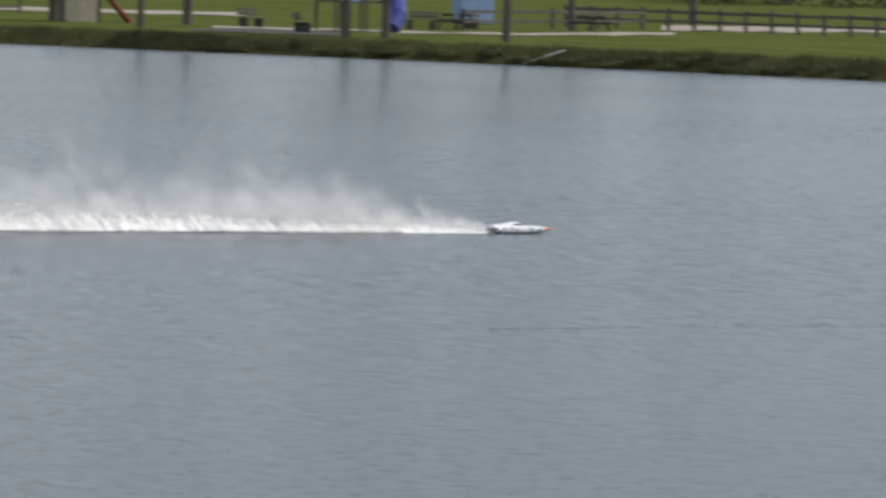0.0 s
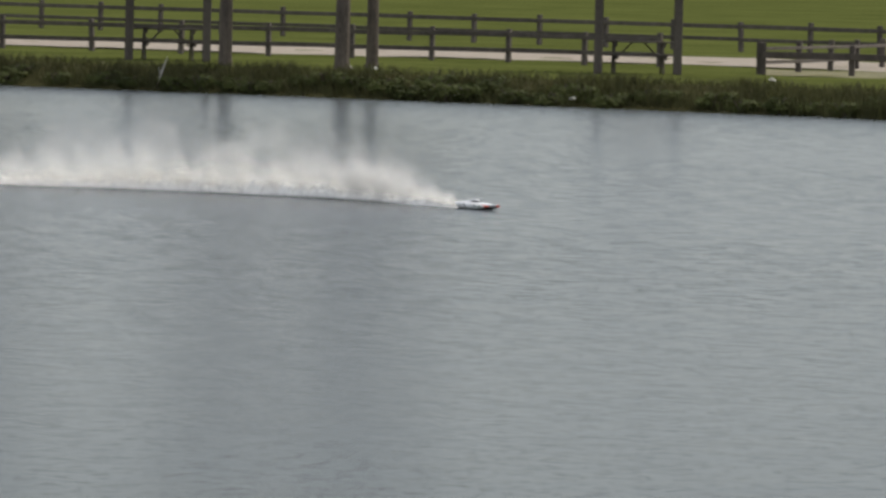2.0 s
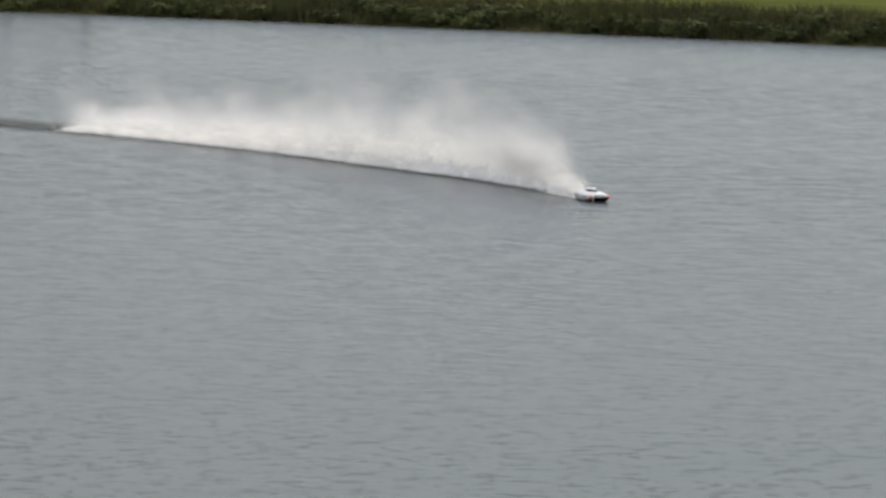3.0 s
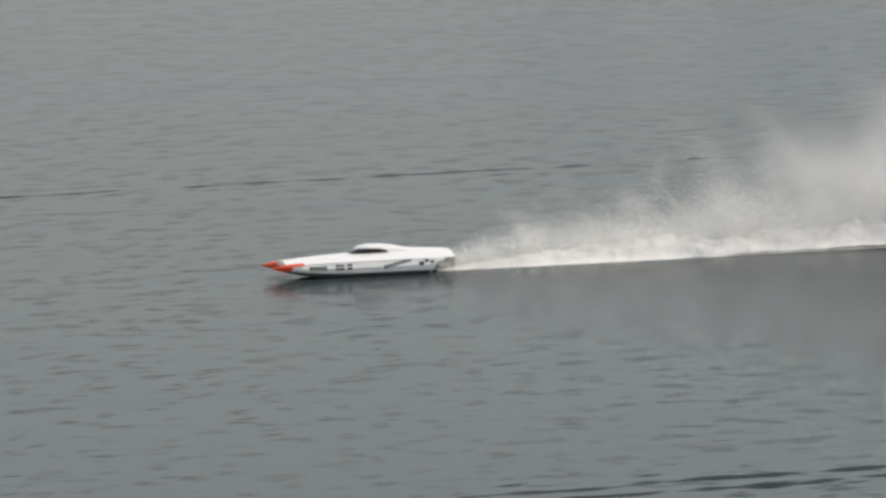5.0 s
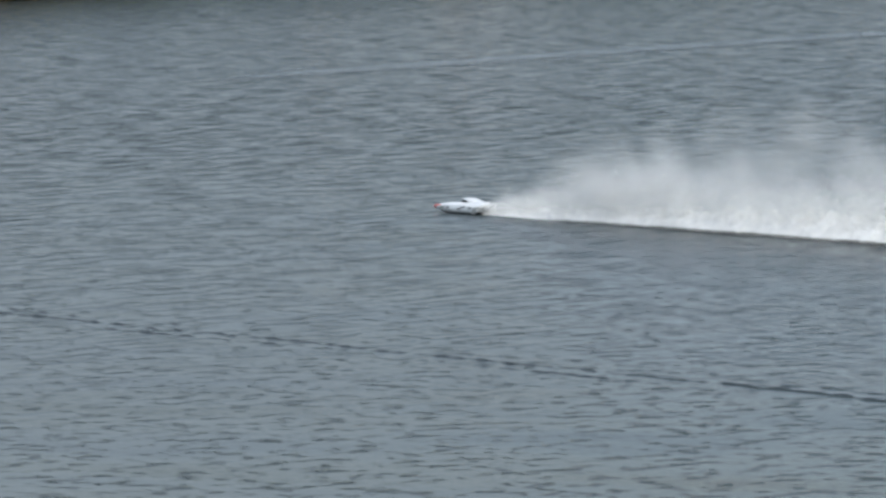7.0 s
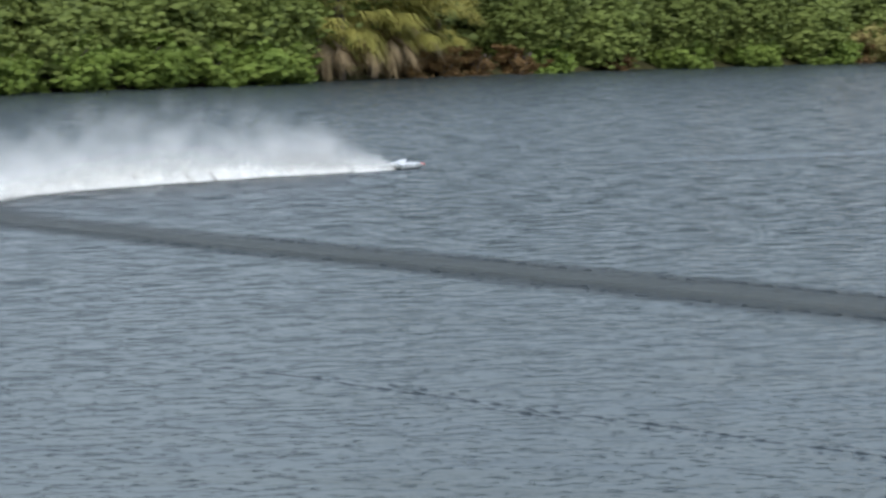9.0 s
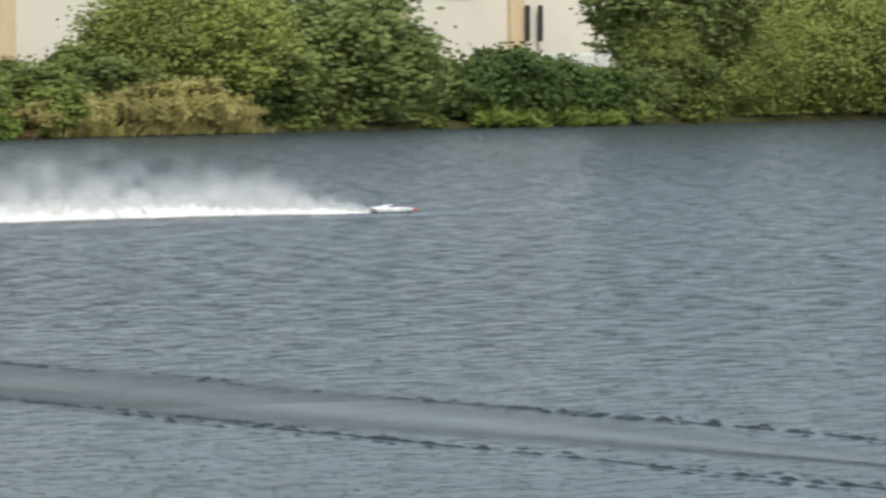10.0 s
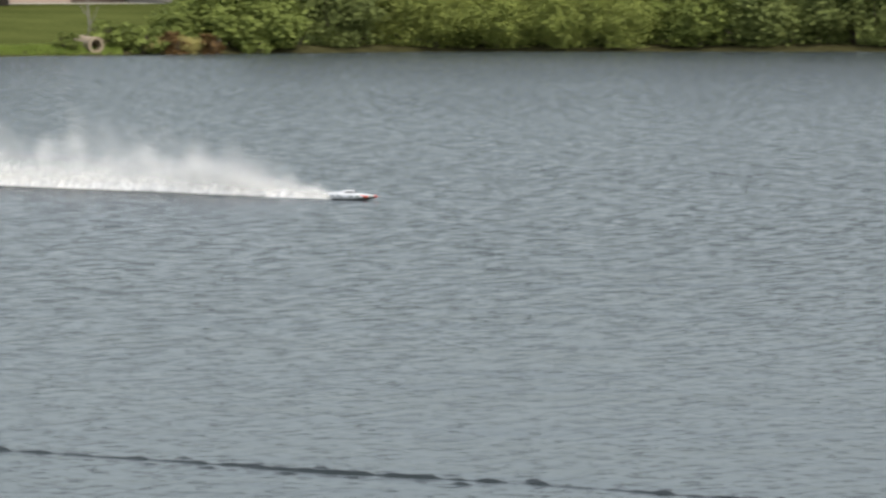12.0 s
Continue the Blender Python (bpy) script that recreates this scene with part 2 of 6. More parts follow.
def leaf_mat(name, a, b_, random=0.15):
    """Foliage: colour varies from leaf to leaf, and light passes through."""
    m, nt, p = node_mat(name, 0.65, 0, 0.15)
    n, l = nt.nodes, nt.links
    g = n.new("ShaderNodeNewGeometry")
    tc = n.new("ShaderNodeTexCoord")
    ns = n.new("ShaderNodeTexNoise")
    ns.inputs["Scale"].default_value = 0.9
    l.new(tc.outputs["Object"], ns.inputs["Vector"])
    add = n.new("ShaderNodeMath")
    add.operation = "MULTIPLY_ADD"
    add.inputs[1].default_value = 0.35
    l.new(g.outputs["Random Per Island"], add.inputs[0])
    sub = n.new("ShaderNodeMapRange")
    sub.inputs["From Min"].default_value, sub.inputs["From Max"].default_value = 0.3, 0.7
    sub.inputs["To Max"].default_value = 0.65
    l.new(ns.outputs["Fac"], sub.inputs["Value"])
    l.new(sub.outputs[0], add.inputs[2])
    mix = n.new("ShaderNodeMix")
    mix.data_type = "RGBA"
    mix.inputs["A"].default_value, mix.inputs["B"].default_value = (*a, 1), (*b_, 1)
    l.new(add.outputs[0], mix.inputs["Factor"])
    oi = n.new("ShaderNodeObjectInfo")
    r = n.new("ShaderNodeMapRange")
    r.inputs["To Min"].default_value, r.inputs["To Max"].default_value = 1 - random, 1 + random
    l.new(oi.outputs["Random"], r.inputs["Value"])
    hs = n.new("ShaderNodeHueSaturation")
    l.new(r.outputs[0], hs.inputs["Value"])
    l.new(mix.outputs["Result"], hs.inputs["Color"])
    l.new(hs.outputs["Color"], p.inputs["Base Color"])
    tr = n.new("ShaderNodeBsdfTranslucent")
    l.new(hs.outputs["Color"], tr.inputs["Color"])
    ms = n.new("ShaderNodeMixShader")
    ms.inputs[0].default_value = 0.22
    l.new(p.outputs[0], ms.inputs[1])
    l.new(tr.outputs[0], ms.inputs[2])
    l.new(ms.outputs[0], n["Material Output"].inputs["Surface"])
    return m


def water_mat(name="pond_water", rough=(0.11, 0.215), lift=0.078, chop=1.0, mirror=0.64, tint=(0.035, 0.048, 0.050), reach=(38, 85)):
    """Dark water body under a mirror that follows Fresnel, dulled by ripples too fine to model."""
    m, nt, p = node_mat(name, 1.0, 0, 0.0)
    n, l = nt.nodes, nt.links
    p.inputs["Base Color"].default_value = (*tint, 1)
    p.inputs["Roughness"].default_value = 1.0
    gl = n.new("ShaderNodeBsdfGlossy")
    fr = n.new("ShaderNodeFresnel")
    fr.inputs["IOR"].default_value = 1.33
    dull = n.new("ShaderNodeMath")
    dull.operation = "MULTIPLY"
    dull.inputs[1].default_value = mirror
    level = n.new("ShaderNodeFresnel")
    level.inputs["IOR"].default_value = 1.33
    least = n.new("ShaderNodeMath")
    least.operation = "MINIMUM"
    l.new(fr.outputs[0], least.inputs[0])
    l.new(level.outputs[0], least.inputs[1])
    l.new(least.outputs[0], dull.inputs[0])
    mix = n.new("ShaderNodeMixShader")
    mix.name = "surface"
    l.new(dull.outputs[0], mix.inputs[0])
    l.new(p.outputs[0], mix.inputs[1])
    l.new(gl.outputs[0], mix.inputs[2])
    l.new(mix.outputs[0], n["Material Output"].inputs["Surface"])
    tc = n.new("ShaderNodeTexCoord")
    heights = []
    # sparse wind wavelets, small chop and slow swell, each stretched along its crests
    for scale, stretch, turn, gain, detail, low in ((6.0, (1.0, 1.4, 1), 6, 0.55, 2, 0.60), (3.4, (1.5, 1.3, 1), -7, 0.42 * chop, 2, 0.55), (0.2, (1, 1.5, 1), 0, 0.6, 2, 0.2), (2.0, (2.5, 0.7, 1), 9, 1.0, 2, 0.48)):
        mp = n.new("ShaderNodeMapping")
        mp.inputs["Scale"].default_value = stretch
        mp.inputs["Rotation"].default_value = (0, 0, radians(turn))
        l.new(tc.outputs["Object"], mp.inputs["Vector"])
        ns = n.new("ShaderNodeTexNoise")
        ns.inputs["Scale"].default_value, ns.inputs["Detail"].default_value = scale, detail
        l.new(mp.outputs[0], ns.inputs["Vector"])
        cr = n.new("ShaderNodeMapRange")
        cr.interpolation_type = "SMOOTHERSTEP"
        cr.inputs["From Min"].default_value, cr.inputs["From Max"].default_value = low, 0.8
        cr.inputs["To Max"].default_value = gain
        l.new(ns.outputs["Fac"], cr.inputs["Value"])
        heights.append(cr.outputs[0])
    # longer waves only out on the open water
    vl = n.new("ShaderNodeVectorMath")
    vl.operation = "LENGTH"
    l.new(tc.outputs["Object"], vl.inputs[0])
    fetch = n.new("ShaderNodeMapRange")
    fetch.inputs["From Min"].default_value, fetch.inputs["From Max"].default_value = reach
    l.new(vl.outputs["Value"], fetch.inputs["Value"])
    calm = n.new("ShaderNodeMapRange")
    calm.inputs["To Min"].default_value, calm.inputs["To Max"].default_value = rough
    calm.inputs["From Min"].default_value, calm.inputs["From Max"].default_value = 28, 44
    l.new(vl.outputs["Value"], calm.inputs["Value"])
    # sheltered under the far banks
    far = n.new("ShaderNodeMapRange")
    far.inputs["From Min"].default_value, far.inputs["From Max"].default_value = 95, 185
    far.inputs["To Min"].default_value, far.inputs["To Max"].default_value = 1.0, 0.88
    l.new(vl.outputs["Value"], far.inputs["Value"])
    rm = n.new("ShaderNodeMath")
    rm.operation = "MULTIPLY"
    l.new(calm.outputs[0], rm.inputs[0])
    l.new(far.outputs[0], rm.inputs[1])
    l.new(rm.outputs[0], gl.inputs["Roughness"])
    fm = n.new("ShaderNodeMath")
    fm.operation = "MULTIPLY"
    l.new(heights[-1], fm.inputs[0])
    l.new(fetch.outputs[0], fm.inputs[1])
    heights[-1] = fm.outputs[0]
    s = heights[0]
    for h in heights[1:]:
        ad = n.new("ShaderNodeMath")
        ad.operation = "ADD"
        l.new(s, ad.inputs[0])
        l.new(h, ad.inputs[1])
        s = ad.outputs[0]
    # gusts: patches where the surface is rougher
    gust = n.new("ShaderNodeTexNoise")
    gust.inputs["Scale"].default_value = 0.035
    l.new(tc.outputs["Object"], gust.inputs["Vector"])
    gr = n.new("ShaderNodeMapRange")
    gr.inputs["From Min"].default_value, gr.inputs["From Max"].default_value = 0.35, 0.65
    gr.inputs["To Min"].default_value, gr.inputs["To Max"].default_value = 0.6, 1.0
    l.new(gust.outputs["Fac"], gr.inputs["Value"])
    # the open end of the pond lies more in the wind than the sheltered end
    sx = n.new("ShaderNodeSeparateXYZ")
    l.new(tc.outputs["Object"], sx.inputs[0])
    wind = n.new("ShaderNodeMapRange")
    wind.inputs["From Min"].default_value, wind.inputs["From Max"].default_value = -30, 2
    wind.inputs["To Min"].default_value, wind.inputs["To Max"].default_value = 1.0, 0.30
    l.new(sx.outputs["X"], wind.inputs["Value"])
    gw = n.new("ShaderNodeMath")
    gw.operation = "MULTIPLY"
    l.new(gr.outputs[0], gw.inputs[0])
    l.new(wind.outputs[0], gw.inputs[1])
    # and the water under the near bank is calmer still
    lee = n.new("ShaderNodeMapRange")
    lee.inputs["From Min"].default_value, lee.inputs["From Max"].default_value = 26, 50
    lee.inputs["To Min"].default_value = 0.6
    l.new(vl.outputs["Value"], lee.inputs["Value"])
    gl2 = n.new("ShaderNodeMath")
    gl2.operation = "MULTIPLY"
    l.new(gw.outputs[0], gl2.inputs[0])
    l.new(lee.outputs[0], gl2.inputs[1])
    bp = n.new("ShaderNodeBump")
    bp.inputs["Distance"].default_value = lift
    l.new(gl2.outputs[0], bp.inputs["Strength"])
    l.new(s, bp.inputs["Height"])
    for q in (p, gl, fr):
        l.new(bp.outputs[0], q.inputs["Normal"])
    return m


def ground_mat():
    """Lawn, with worn earth and a pale sandy track as patches of their own shape."""
    return varied("lawn", (0.059, 0.071, 0.020), (0.109, 0.124, 0.037), 0.22, 5.0, 1.0, 0.6, spec=0.0, dist=0.05)


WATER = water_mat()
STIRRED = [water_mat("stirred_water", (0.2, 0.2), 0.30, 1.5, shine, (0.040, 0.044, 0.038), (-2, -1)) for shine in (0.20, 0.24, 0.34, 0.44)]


def fade_rims(m):
    """Lets a sheet of water melt into the water beside it, by its UV."""
    n, l = m.node_tree.nodes, m.node_tree.links
    tc = n.new("ShaderNodeTexCoord")
    sp = n.new("ShaderNodeSeparateXYZ")
    l.new(tc.outputs["UV"], sp.inputs[0])
    ab = n.new("ShaderNodeMath")
    ab.operation = "ABSOLUTE"
    l.new(sp.outputs["Y"], ab.inputs[0])
    mr = n.new("ShaderNodeMapRange")
    mr.interpolation_type = "SMOOTHSTEP"
    mr.inputs["From Min"].default_value, mr.inputs["From Max"].default_value = 1.0, 0.0
    mr.inputs["To Max"].default_value = 1.0
    l.new(ab.outputs[0], mr.inputs["Value"])
    tp = n.new("ShaderNodeBsdfTransparent")
    ms = n.new("ShaderNodeMixShader")
    l.new(mr.outputs[0], ms.inputs[0])
    l.new(tp.outputs[0], ms.inputs[1])
    l.new(n["surface"].outputs[0], ms.inputs[2])
    l.new(ms.outputs[0], n["Material Output"].inputs["Surface"])


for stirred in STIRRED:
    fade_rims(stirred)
# The dim reflection of wave faces is put into this darker, duller water.
WAVE = water_mat("wave_water", (0.15, 0.15), 0.05, 1.0, 0.40, (0.030, 0.038, 0.040))
LAWN = ground_mat()
BANK = varied("bank_grass", (0.040, 0.038, 0.018), (0.085, 0.080, 0.036), 1.5, 12, 1.0, 0.5, spec=0.0)
BLADE = leaf_mat("grass_blades", (0.042, 0.043, 0.018), (0.110, 0.110, 0.042))
# Distant leaves are paler: aerial haze is mixed into their colour.
FIELD_TREE = leaf_mat("hazed_far_leaves", (0.075, 0.090, 0.050), (0.125, 0.140, 0.075))
SAND = varied("pale_sand", (0.25, 0.21, 0.16), (0.36, 0.31, 0.25), 0.8, 20, 0.95, 0.4)
EARTH = varied("worn_earth", (0.085, 0.066, 0.036), (0.155, 0.118, 0.068), 0.8, 14, 1.0, 0.5, spec=0.0)
TIMBER = varied("weathered_timber", (0.055, 0.045, 0.038), (0.12, 0.10, 0.085), 2.0, 30, 0.85, 0.5, random=0.2, stretch=(1, 1, 0.25))
BARK = varied("bark", (0.06, 0.048, 0.038), (0.15, 0.12, 0.095), 3.0, 22, 0.95, 1.0, stretch=(1, 1, 0.3))
HULL_WHITE = varied("white_gelcoat", (0.74, 0.74, 0.74), (0.82, 0.82, 0.81), 6, 60, 0.22, 0.02, spec=0.6)
HULL_ORANGE = varied("orange_paint", (0.74, 0.075, 0.03), (0.82, 0.11, 0.045), 6, 60, 0.28, 0.02, spec=0.6)
DECAL = varied("dark_decal", (0.03, 0.03, 0.035), (0.06, 0.06, 0.065), 20, 80, 0.4, 0.0)
# Grey that carries the shade under the boat's hull.
BOTTOM_SHADE = varied("grey_bottom_shade", (0.085, 0.085, 0.088), (0.13, 0.13, 0.132), 8, 60, 0.35, 0.02)
DECAL_GREEN = varied("olive_decal", (0.16, 0.20, 0.12), (0.24, 0.27, 0.18), 20, 80, 0.4, 0.0)
SMOKED = varied("smoked_glass", (0.012, 0.013, 0.015), (0.03, 0.03, 0.035), 5, 40, 0.08, 0.0, spec=0.8)
METAL = varied("bare_metal", (0.35, 0.35, 0.36), (0.5, 0.5, 0.5), 8, 60, 0.35, 0.1, metal=1.0)


def mist_mat(name, density):
    """A wisp of fine drops: white, scattering to all sides, thinning towards its rim."""
    m = bpy.data.materials.new(name)
    m.use_nodes = True
    n, l = m.node_tree.nodes, m.node_tree.links
    n.remove(n["Principled BSDF"])
    tc = n.new("ShaderNodeTexCoord")
    ns = n.new("ShaderNodeTexNoise")
    ns.inputs["Scale"].default_value, ns.inputs["Detail"].default_value, ns.inputs["Roughness"].default_value = 14.0, 4, 0.65
    l.new(tc.outputs["Object"], ns.inputs["Vector"])
    ln = n.new("ShaderNodeVectorMath")
    ln.operation = "LENGTH"
    l.new(tc.outputs["UV"], ln.inputs[0])
    rim = n.new("ShaderNodeMapRange")
    rim.interpolation_type = "SMOOTHSTEP"
    rim.inputs["From Min"].default_value, rim.inputs["From Max"].default_value = 1.0, 0.05
    rim.inputs["To Max"].default_value = density
    l.new(ln.outputs["Value"], rim.inputs["Value"])
    br = n.new("ShaderNodeMapRange")
    br.inputs["From Min"].default_value, br.inputs["From Max"].default_value = 0.35, 0.62
    br.inputs["To Min"].default_value = 0.85
    l.new(ns.outputs["Fac"], br.inputs["Value"])
    mu = n.new("ShaderNodeMath")
    mu.operation = "MULTIPLY"
    l.new(rim.outputs[0], mu.inputs[0])
    l.new(br.outputs[0], mu.inputs[1])
    d = n.new("ShaderNodeBsdfDiffuse")
    d.inputs["Color"].default_value = (0.97, 0.96, 0.935, 1)
    t = n.new("ShaderNodeBsdfTranslucent")
    t.inputs["Color"].default_value = (0.97, 0.96, 0.935, 1)
    dm = n.new("ShaderNodeMixShader")
    dm.inputs[0].default_value = 0.5
    l.new(d.outputs[0], dm.inputs[1])
    l.new(t.outputs[0], dm.inputs[2])
    tp = n.new("ShaderNodeBsdfTransparent")
    ms = n.new("ShaderNodeMixShader")
    l.new(mu.outputs[0], ms.inputs[0])
    l.new(tp.outputs[0], ms.inputs[1])
    l.new(dm.outputs[0], ms.inputs[2])
    # solid drops let no light straight through
    l.new(ms.outputs[0] if density else dm.outputs[0], n["Material Output"].inputs["Surface"])
    return m


THIN_MIST = mist_mat("thin_mist", 0.082)
DROPS = mist_mat("spray_drops", 0.0)
FOAM = varied("white_foam", (0.80, 0.785, 0.76), (0.93, 0.915, 0.89), 6, 40, 0.6, 0.5)


# ---- helpers of this scene ----
def part(name, bm, material, parent=None, label="", smooth=False):
    me = bpy.data.meshes.new(name)
    bm.to_mesh(me)
    bm.free()
    if smooth:
        me.polygons.foreach_set("use_smooth", [True] * len(me.polygons))
    me.materials.append(material)
    ob = new(name, me)
    if parent:
        ob.parent = parent
    if label:
        ob["label"] = label
    return ob


def from_lists(name, verts, faces, material, parent=None, smooth=False):
    me = bpy.data.meshes.new(name)
    me.from_pydata([tuple(v) for v in verts], [], [tuple(f) for f in faces])
    if smooth:
        me.polygons.foreach_set("use_smooth", [True] * len(me.polygons))
    me.materials.append(material)
    ob = new(name, me)
    if parent:
        ob.parent = parent
    return ob


def box(bm, sx, sy, sz, m=None, bevel=0.0):
    r = bmesh.ops.create_cube(bm, size=1, matrix=(m or Matrix()) @ Matrix.Diagonal((sx, sy, sz, 1)))
    if bevel:
        ed = list({e for v in r["verts"] for e in v.link_edges})
        bmesh.ops.bevel(bm, geom=ed, offset=bevel, segments=1, affect="EDGES")
    return bm


def tube(bm, pts, radii, sides=8):
    """A tapered limb through the points."""
    rings = []
    for i, p in enumerate(pts):
        a = Vector(pts[max(i - 1, 0)])
        b = Vector(pts[min(i + 1, len(pts) - 1)])
        q = (b - a).to_track_quat("Z", "Y")
        rings.append([bm.verts.new(Vector(p) + q @ Vector((radii[i] * math.cos(2 * math.pi * k / sides), radii[i] * math.sin(2 * math.pi * k / sides), 0))) for k in range(sides)])
    for r0, r1 in zip(rings, rings[1:]):
        for k in range(sides):
            bm.faces.new((r0[k], r0[(k + 1) % sides], r1[(k + 1) % sides], r1[k]))
    bm.faces.new(rings[0][::-1])
    bm.faces.new(rings[-1])
    return bm


def loft(bm, rings):
    rs = [[bm.verts.new(p) for p in ring] for ring in rings]
    n = len(rs[0])
    for a, b in zip(rs, rs[1:]):
        for k in range(n):
            bm.faces.new((a[k], a[(k + 1) % n], b[(k + 1) % n], b[k]))
    bm.faces.new(rs[0][::-1])
    bm.faces.new(rs[-1])
    bmesh.ops.recalc_face_normals(bm, faces=bm.faces)
    return bm


def step(x, a, b):
    u = min(1.0, max(0.0, (x - a) / (b - a)))
    return u * u * (3 - 2 * u)


# ---- pond and ground ----
CENTRE = (0.0, 25.0)
_loop = [(r * math.sin(radians(b)), r * math.cos(radians(b))) for b, r in SHORE] + NEAR_SHORE
_pol = sorted((math.atan2(y - CENTRE[1], x - CENTRE[0]), math.hypot(x - CENTRE[0], y - CENTRE[1])) for x, y in _loop)
_ang = np.array([_pol[-1][0] - 2 * math.pi] + [p[0] for p in _pol] + [_pol[0][0] + 2 * math.pi])
_rad = np.array([_pol[-1][1]] + [p[1] for p in _pol] + [_pol[0][1]])


def shore_radius(th):
    return float(np.interp(th, _ang, _rad))


def beyond_shore(x, y):
    dx, dy = x - CENTRE[0], y - CENTRE[1]
    return math.hypot(dx, dy) - shore_radius(math.atan2(dy, dx))


def ground_z(x, y):
    e = beyond_shore(x, y)
    wa = step(math.degrees(math.atan2(x, y)), -22, -5)
    za = 0.72 * step(e, -0.3, 2.2) - 0.5 * step(-e, 0, 2) + 0.0034 * max(0, e - 18) + 0.0034 * max(0, e - 106)
    zb = 0.3 * step(e, -0.3, 1.2) - 0.5 * step(-e, 0, 2) + 1.5 * step(e, 1, 46) + 0.0012 * max(0, e - 46)
    return wa * za + (1 - wa) * zb


def plan_bearing(b):
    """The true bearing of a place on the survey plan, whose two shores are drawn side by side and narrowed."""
    return 0.56522 * b + (22.42 if b > -5 else -25.16)


def spot(bearing, rng):
    b = radians(bearing)
    return rng * math.sin(b), rng * math.cos(b)


def polar(b, r):
    """Metres from the camera's foot for a plan bearing and a plan distance."""
    return spot(plan_bearing(b), 1.76923 * r)


def on_shore(bearing, e=0.0):
    """The place at that bearing from the camera, e metres inland of the water's edge."""
    lo, hi = 5.0, 400.0
    for _ in range(40):
        mid = (lo + hi) / 2
        x, y = polar(bearing, mid)
        if beyond_shore(x, y) < e:
            lo = mid
        else:
            hi = mid
    x, y = polar(bearing, lo)
    return x, y, ground_z(x, y)


def build_ground():
    steps = [-4, -2, -1, -0.4, 0, 0.4, 0.8, 1.3, 1.8, 2.4, 3.5, 6, 10, 16, 24, 34, 46, 60, 80, 106, 150, 220, 400, 800, 2000, 4500]
    count = 900
    verts, faces = [], []
    for i in range(count):
        th = 2 * math.pi * i / count - math.pi
        wob = 0.35 * noise.noise((math.cos(th) * 30, math.sin(th) * 30, 0)) + 0.2 * noise.noise((math.cos(th) * 90, math.sin(th) * 90, 3))
        for e in steps:
            r = shore_radius(th) + e + (wob if abs(e) < 5 else 0)
            x, y = CENTRE[0] + r * math.cos(th), CENTRE[1] + r * math.sin(th)
            z = ground_z(CENTRE[0] + (r - (wob if abs(e) < 5 else 0)) * math.cos(th), CENTRE[1] + (r - (wob if abs(e) < 5 else 0)) * math.sin(th))
            if 0.5 < e < 60:
                z += 0.05 * noise.noise((x * 0.4, y * 0.4, 0))
            verts.append((x, y, z))
    m = len(steps)
    for i in range(count):
        j = (i + 1) % count
        for k in range(m - 1):
            faces.append((i * m + k, i * m + k + 1, j * m + k + 1, j * m + k))
    g = from_lists("ground", verts, faces, LAWN, smooth=True)
    g.data.materials.append(BANK)
    g.data.materials.append(EARTH)
    for f in g.data.polygons:
        if f.index % (m - 1) < 8:
            f.material_index = 1
        b = (math.degrees(math.atan2(f.center.x, f.center.y)) - 22.42) / 0.56522
        if f.index % (m - 1) < (11 if b > 18.2 else 9) and 17.6 < b < 20.7:
            f.material_index = 2
    tagged(g, "green mown lawn round the pond with dark grassy banks", "ground", kind="structure")
    return g


def build_water():
    verts, faces = [], []
    count = 180
    verts.append((CENTRE[0], CENTRE[1], 0))
    for i in range(count):
        th = 2 * math.pi * i / count - math.pi
        r = shore_radius(th) + 1.0
        verts.append((CENTRE[0] + r * math.cos(th), CENTRE[1] + r * math.sin(th), 0))
    for i in range(count):
        faces.append((0, 1 + i, 1 + (i + 1) % count))
    w = from_lists("water", verts, faces, WATER)
    tagged(w, "grey-blue pond water with small wind ripples", "water", kind="structure")
    return w


build_ground()
build_water()


# ---- plants ----
def leaf_cloud(verts, faces, centre, radii, clumps, per, leaf, rng, flat=0.0):
    """Small leaves in uneven clumps over an ellipsoid."""
    for _ in range(clumps):
        v = Vector((rng.gauss(0, 1), rng.gauss(0, 1), rng.gauss(0, 1))).normalized()
        k = rng.uniform(0.6, 1.05)
        c = Vector(centre) + Vector((v.x * radii[0], v.y * radii[1], v.z * radii[2])) * k
        s = rng.uniform(0.16, 0.3) * min(radii)
        for _ in range(per):
            o = Vector((rng.gauss(0, 1), rng.gauss(0, 1), rng.gauss(0, 0.7))) * s
            p = c + o
            if p.z < 0.02:
                p.z = abs(p.z)
            q = (Vector((rng.gauss(0, 1), rng.gauss(0, 1), rng.gauss(0.6, 1))) + v * 1.3).to_track_quat("Z", "Y")
            a = leaf * rng.uniform(0.6, 1.3)
            i = len(verts)
            verts.extend((p + q @ Vector((-a, 0, 0)), p + q @ Vector((0, -a * 0.45, 0)), p + q @ Vector((a, 0, 0.15 * a)), p + q @ Vector((0, a * 0.45, 0))))
            faces.append((i, i + 1, i + 2, i + 3))


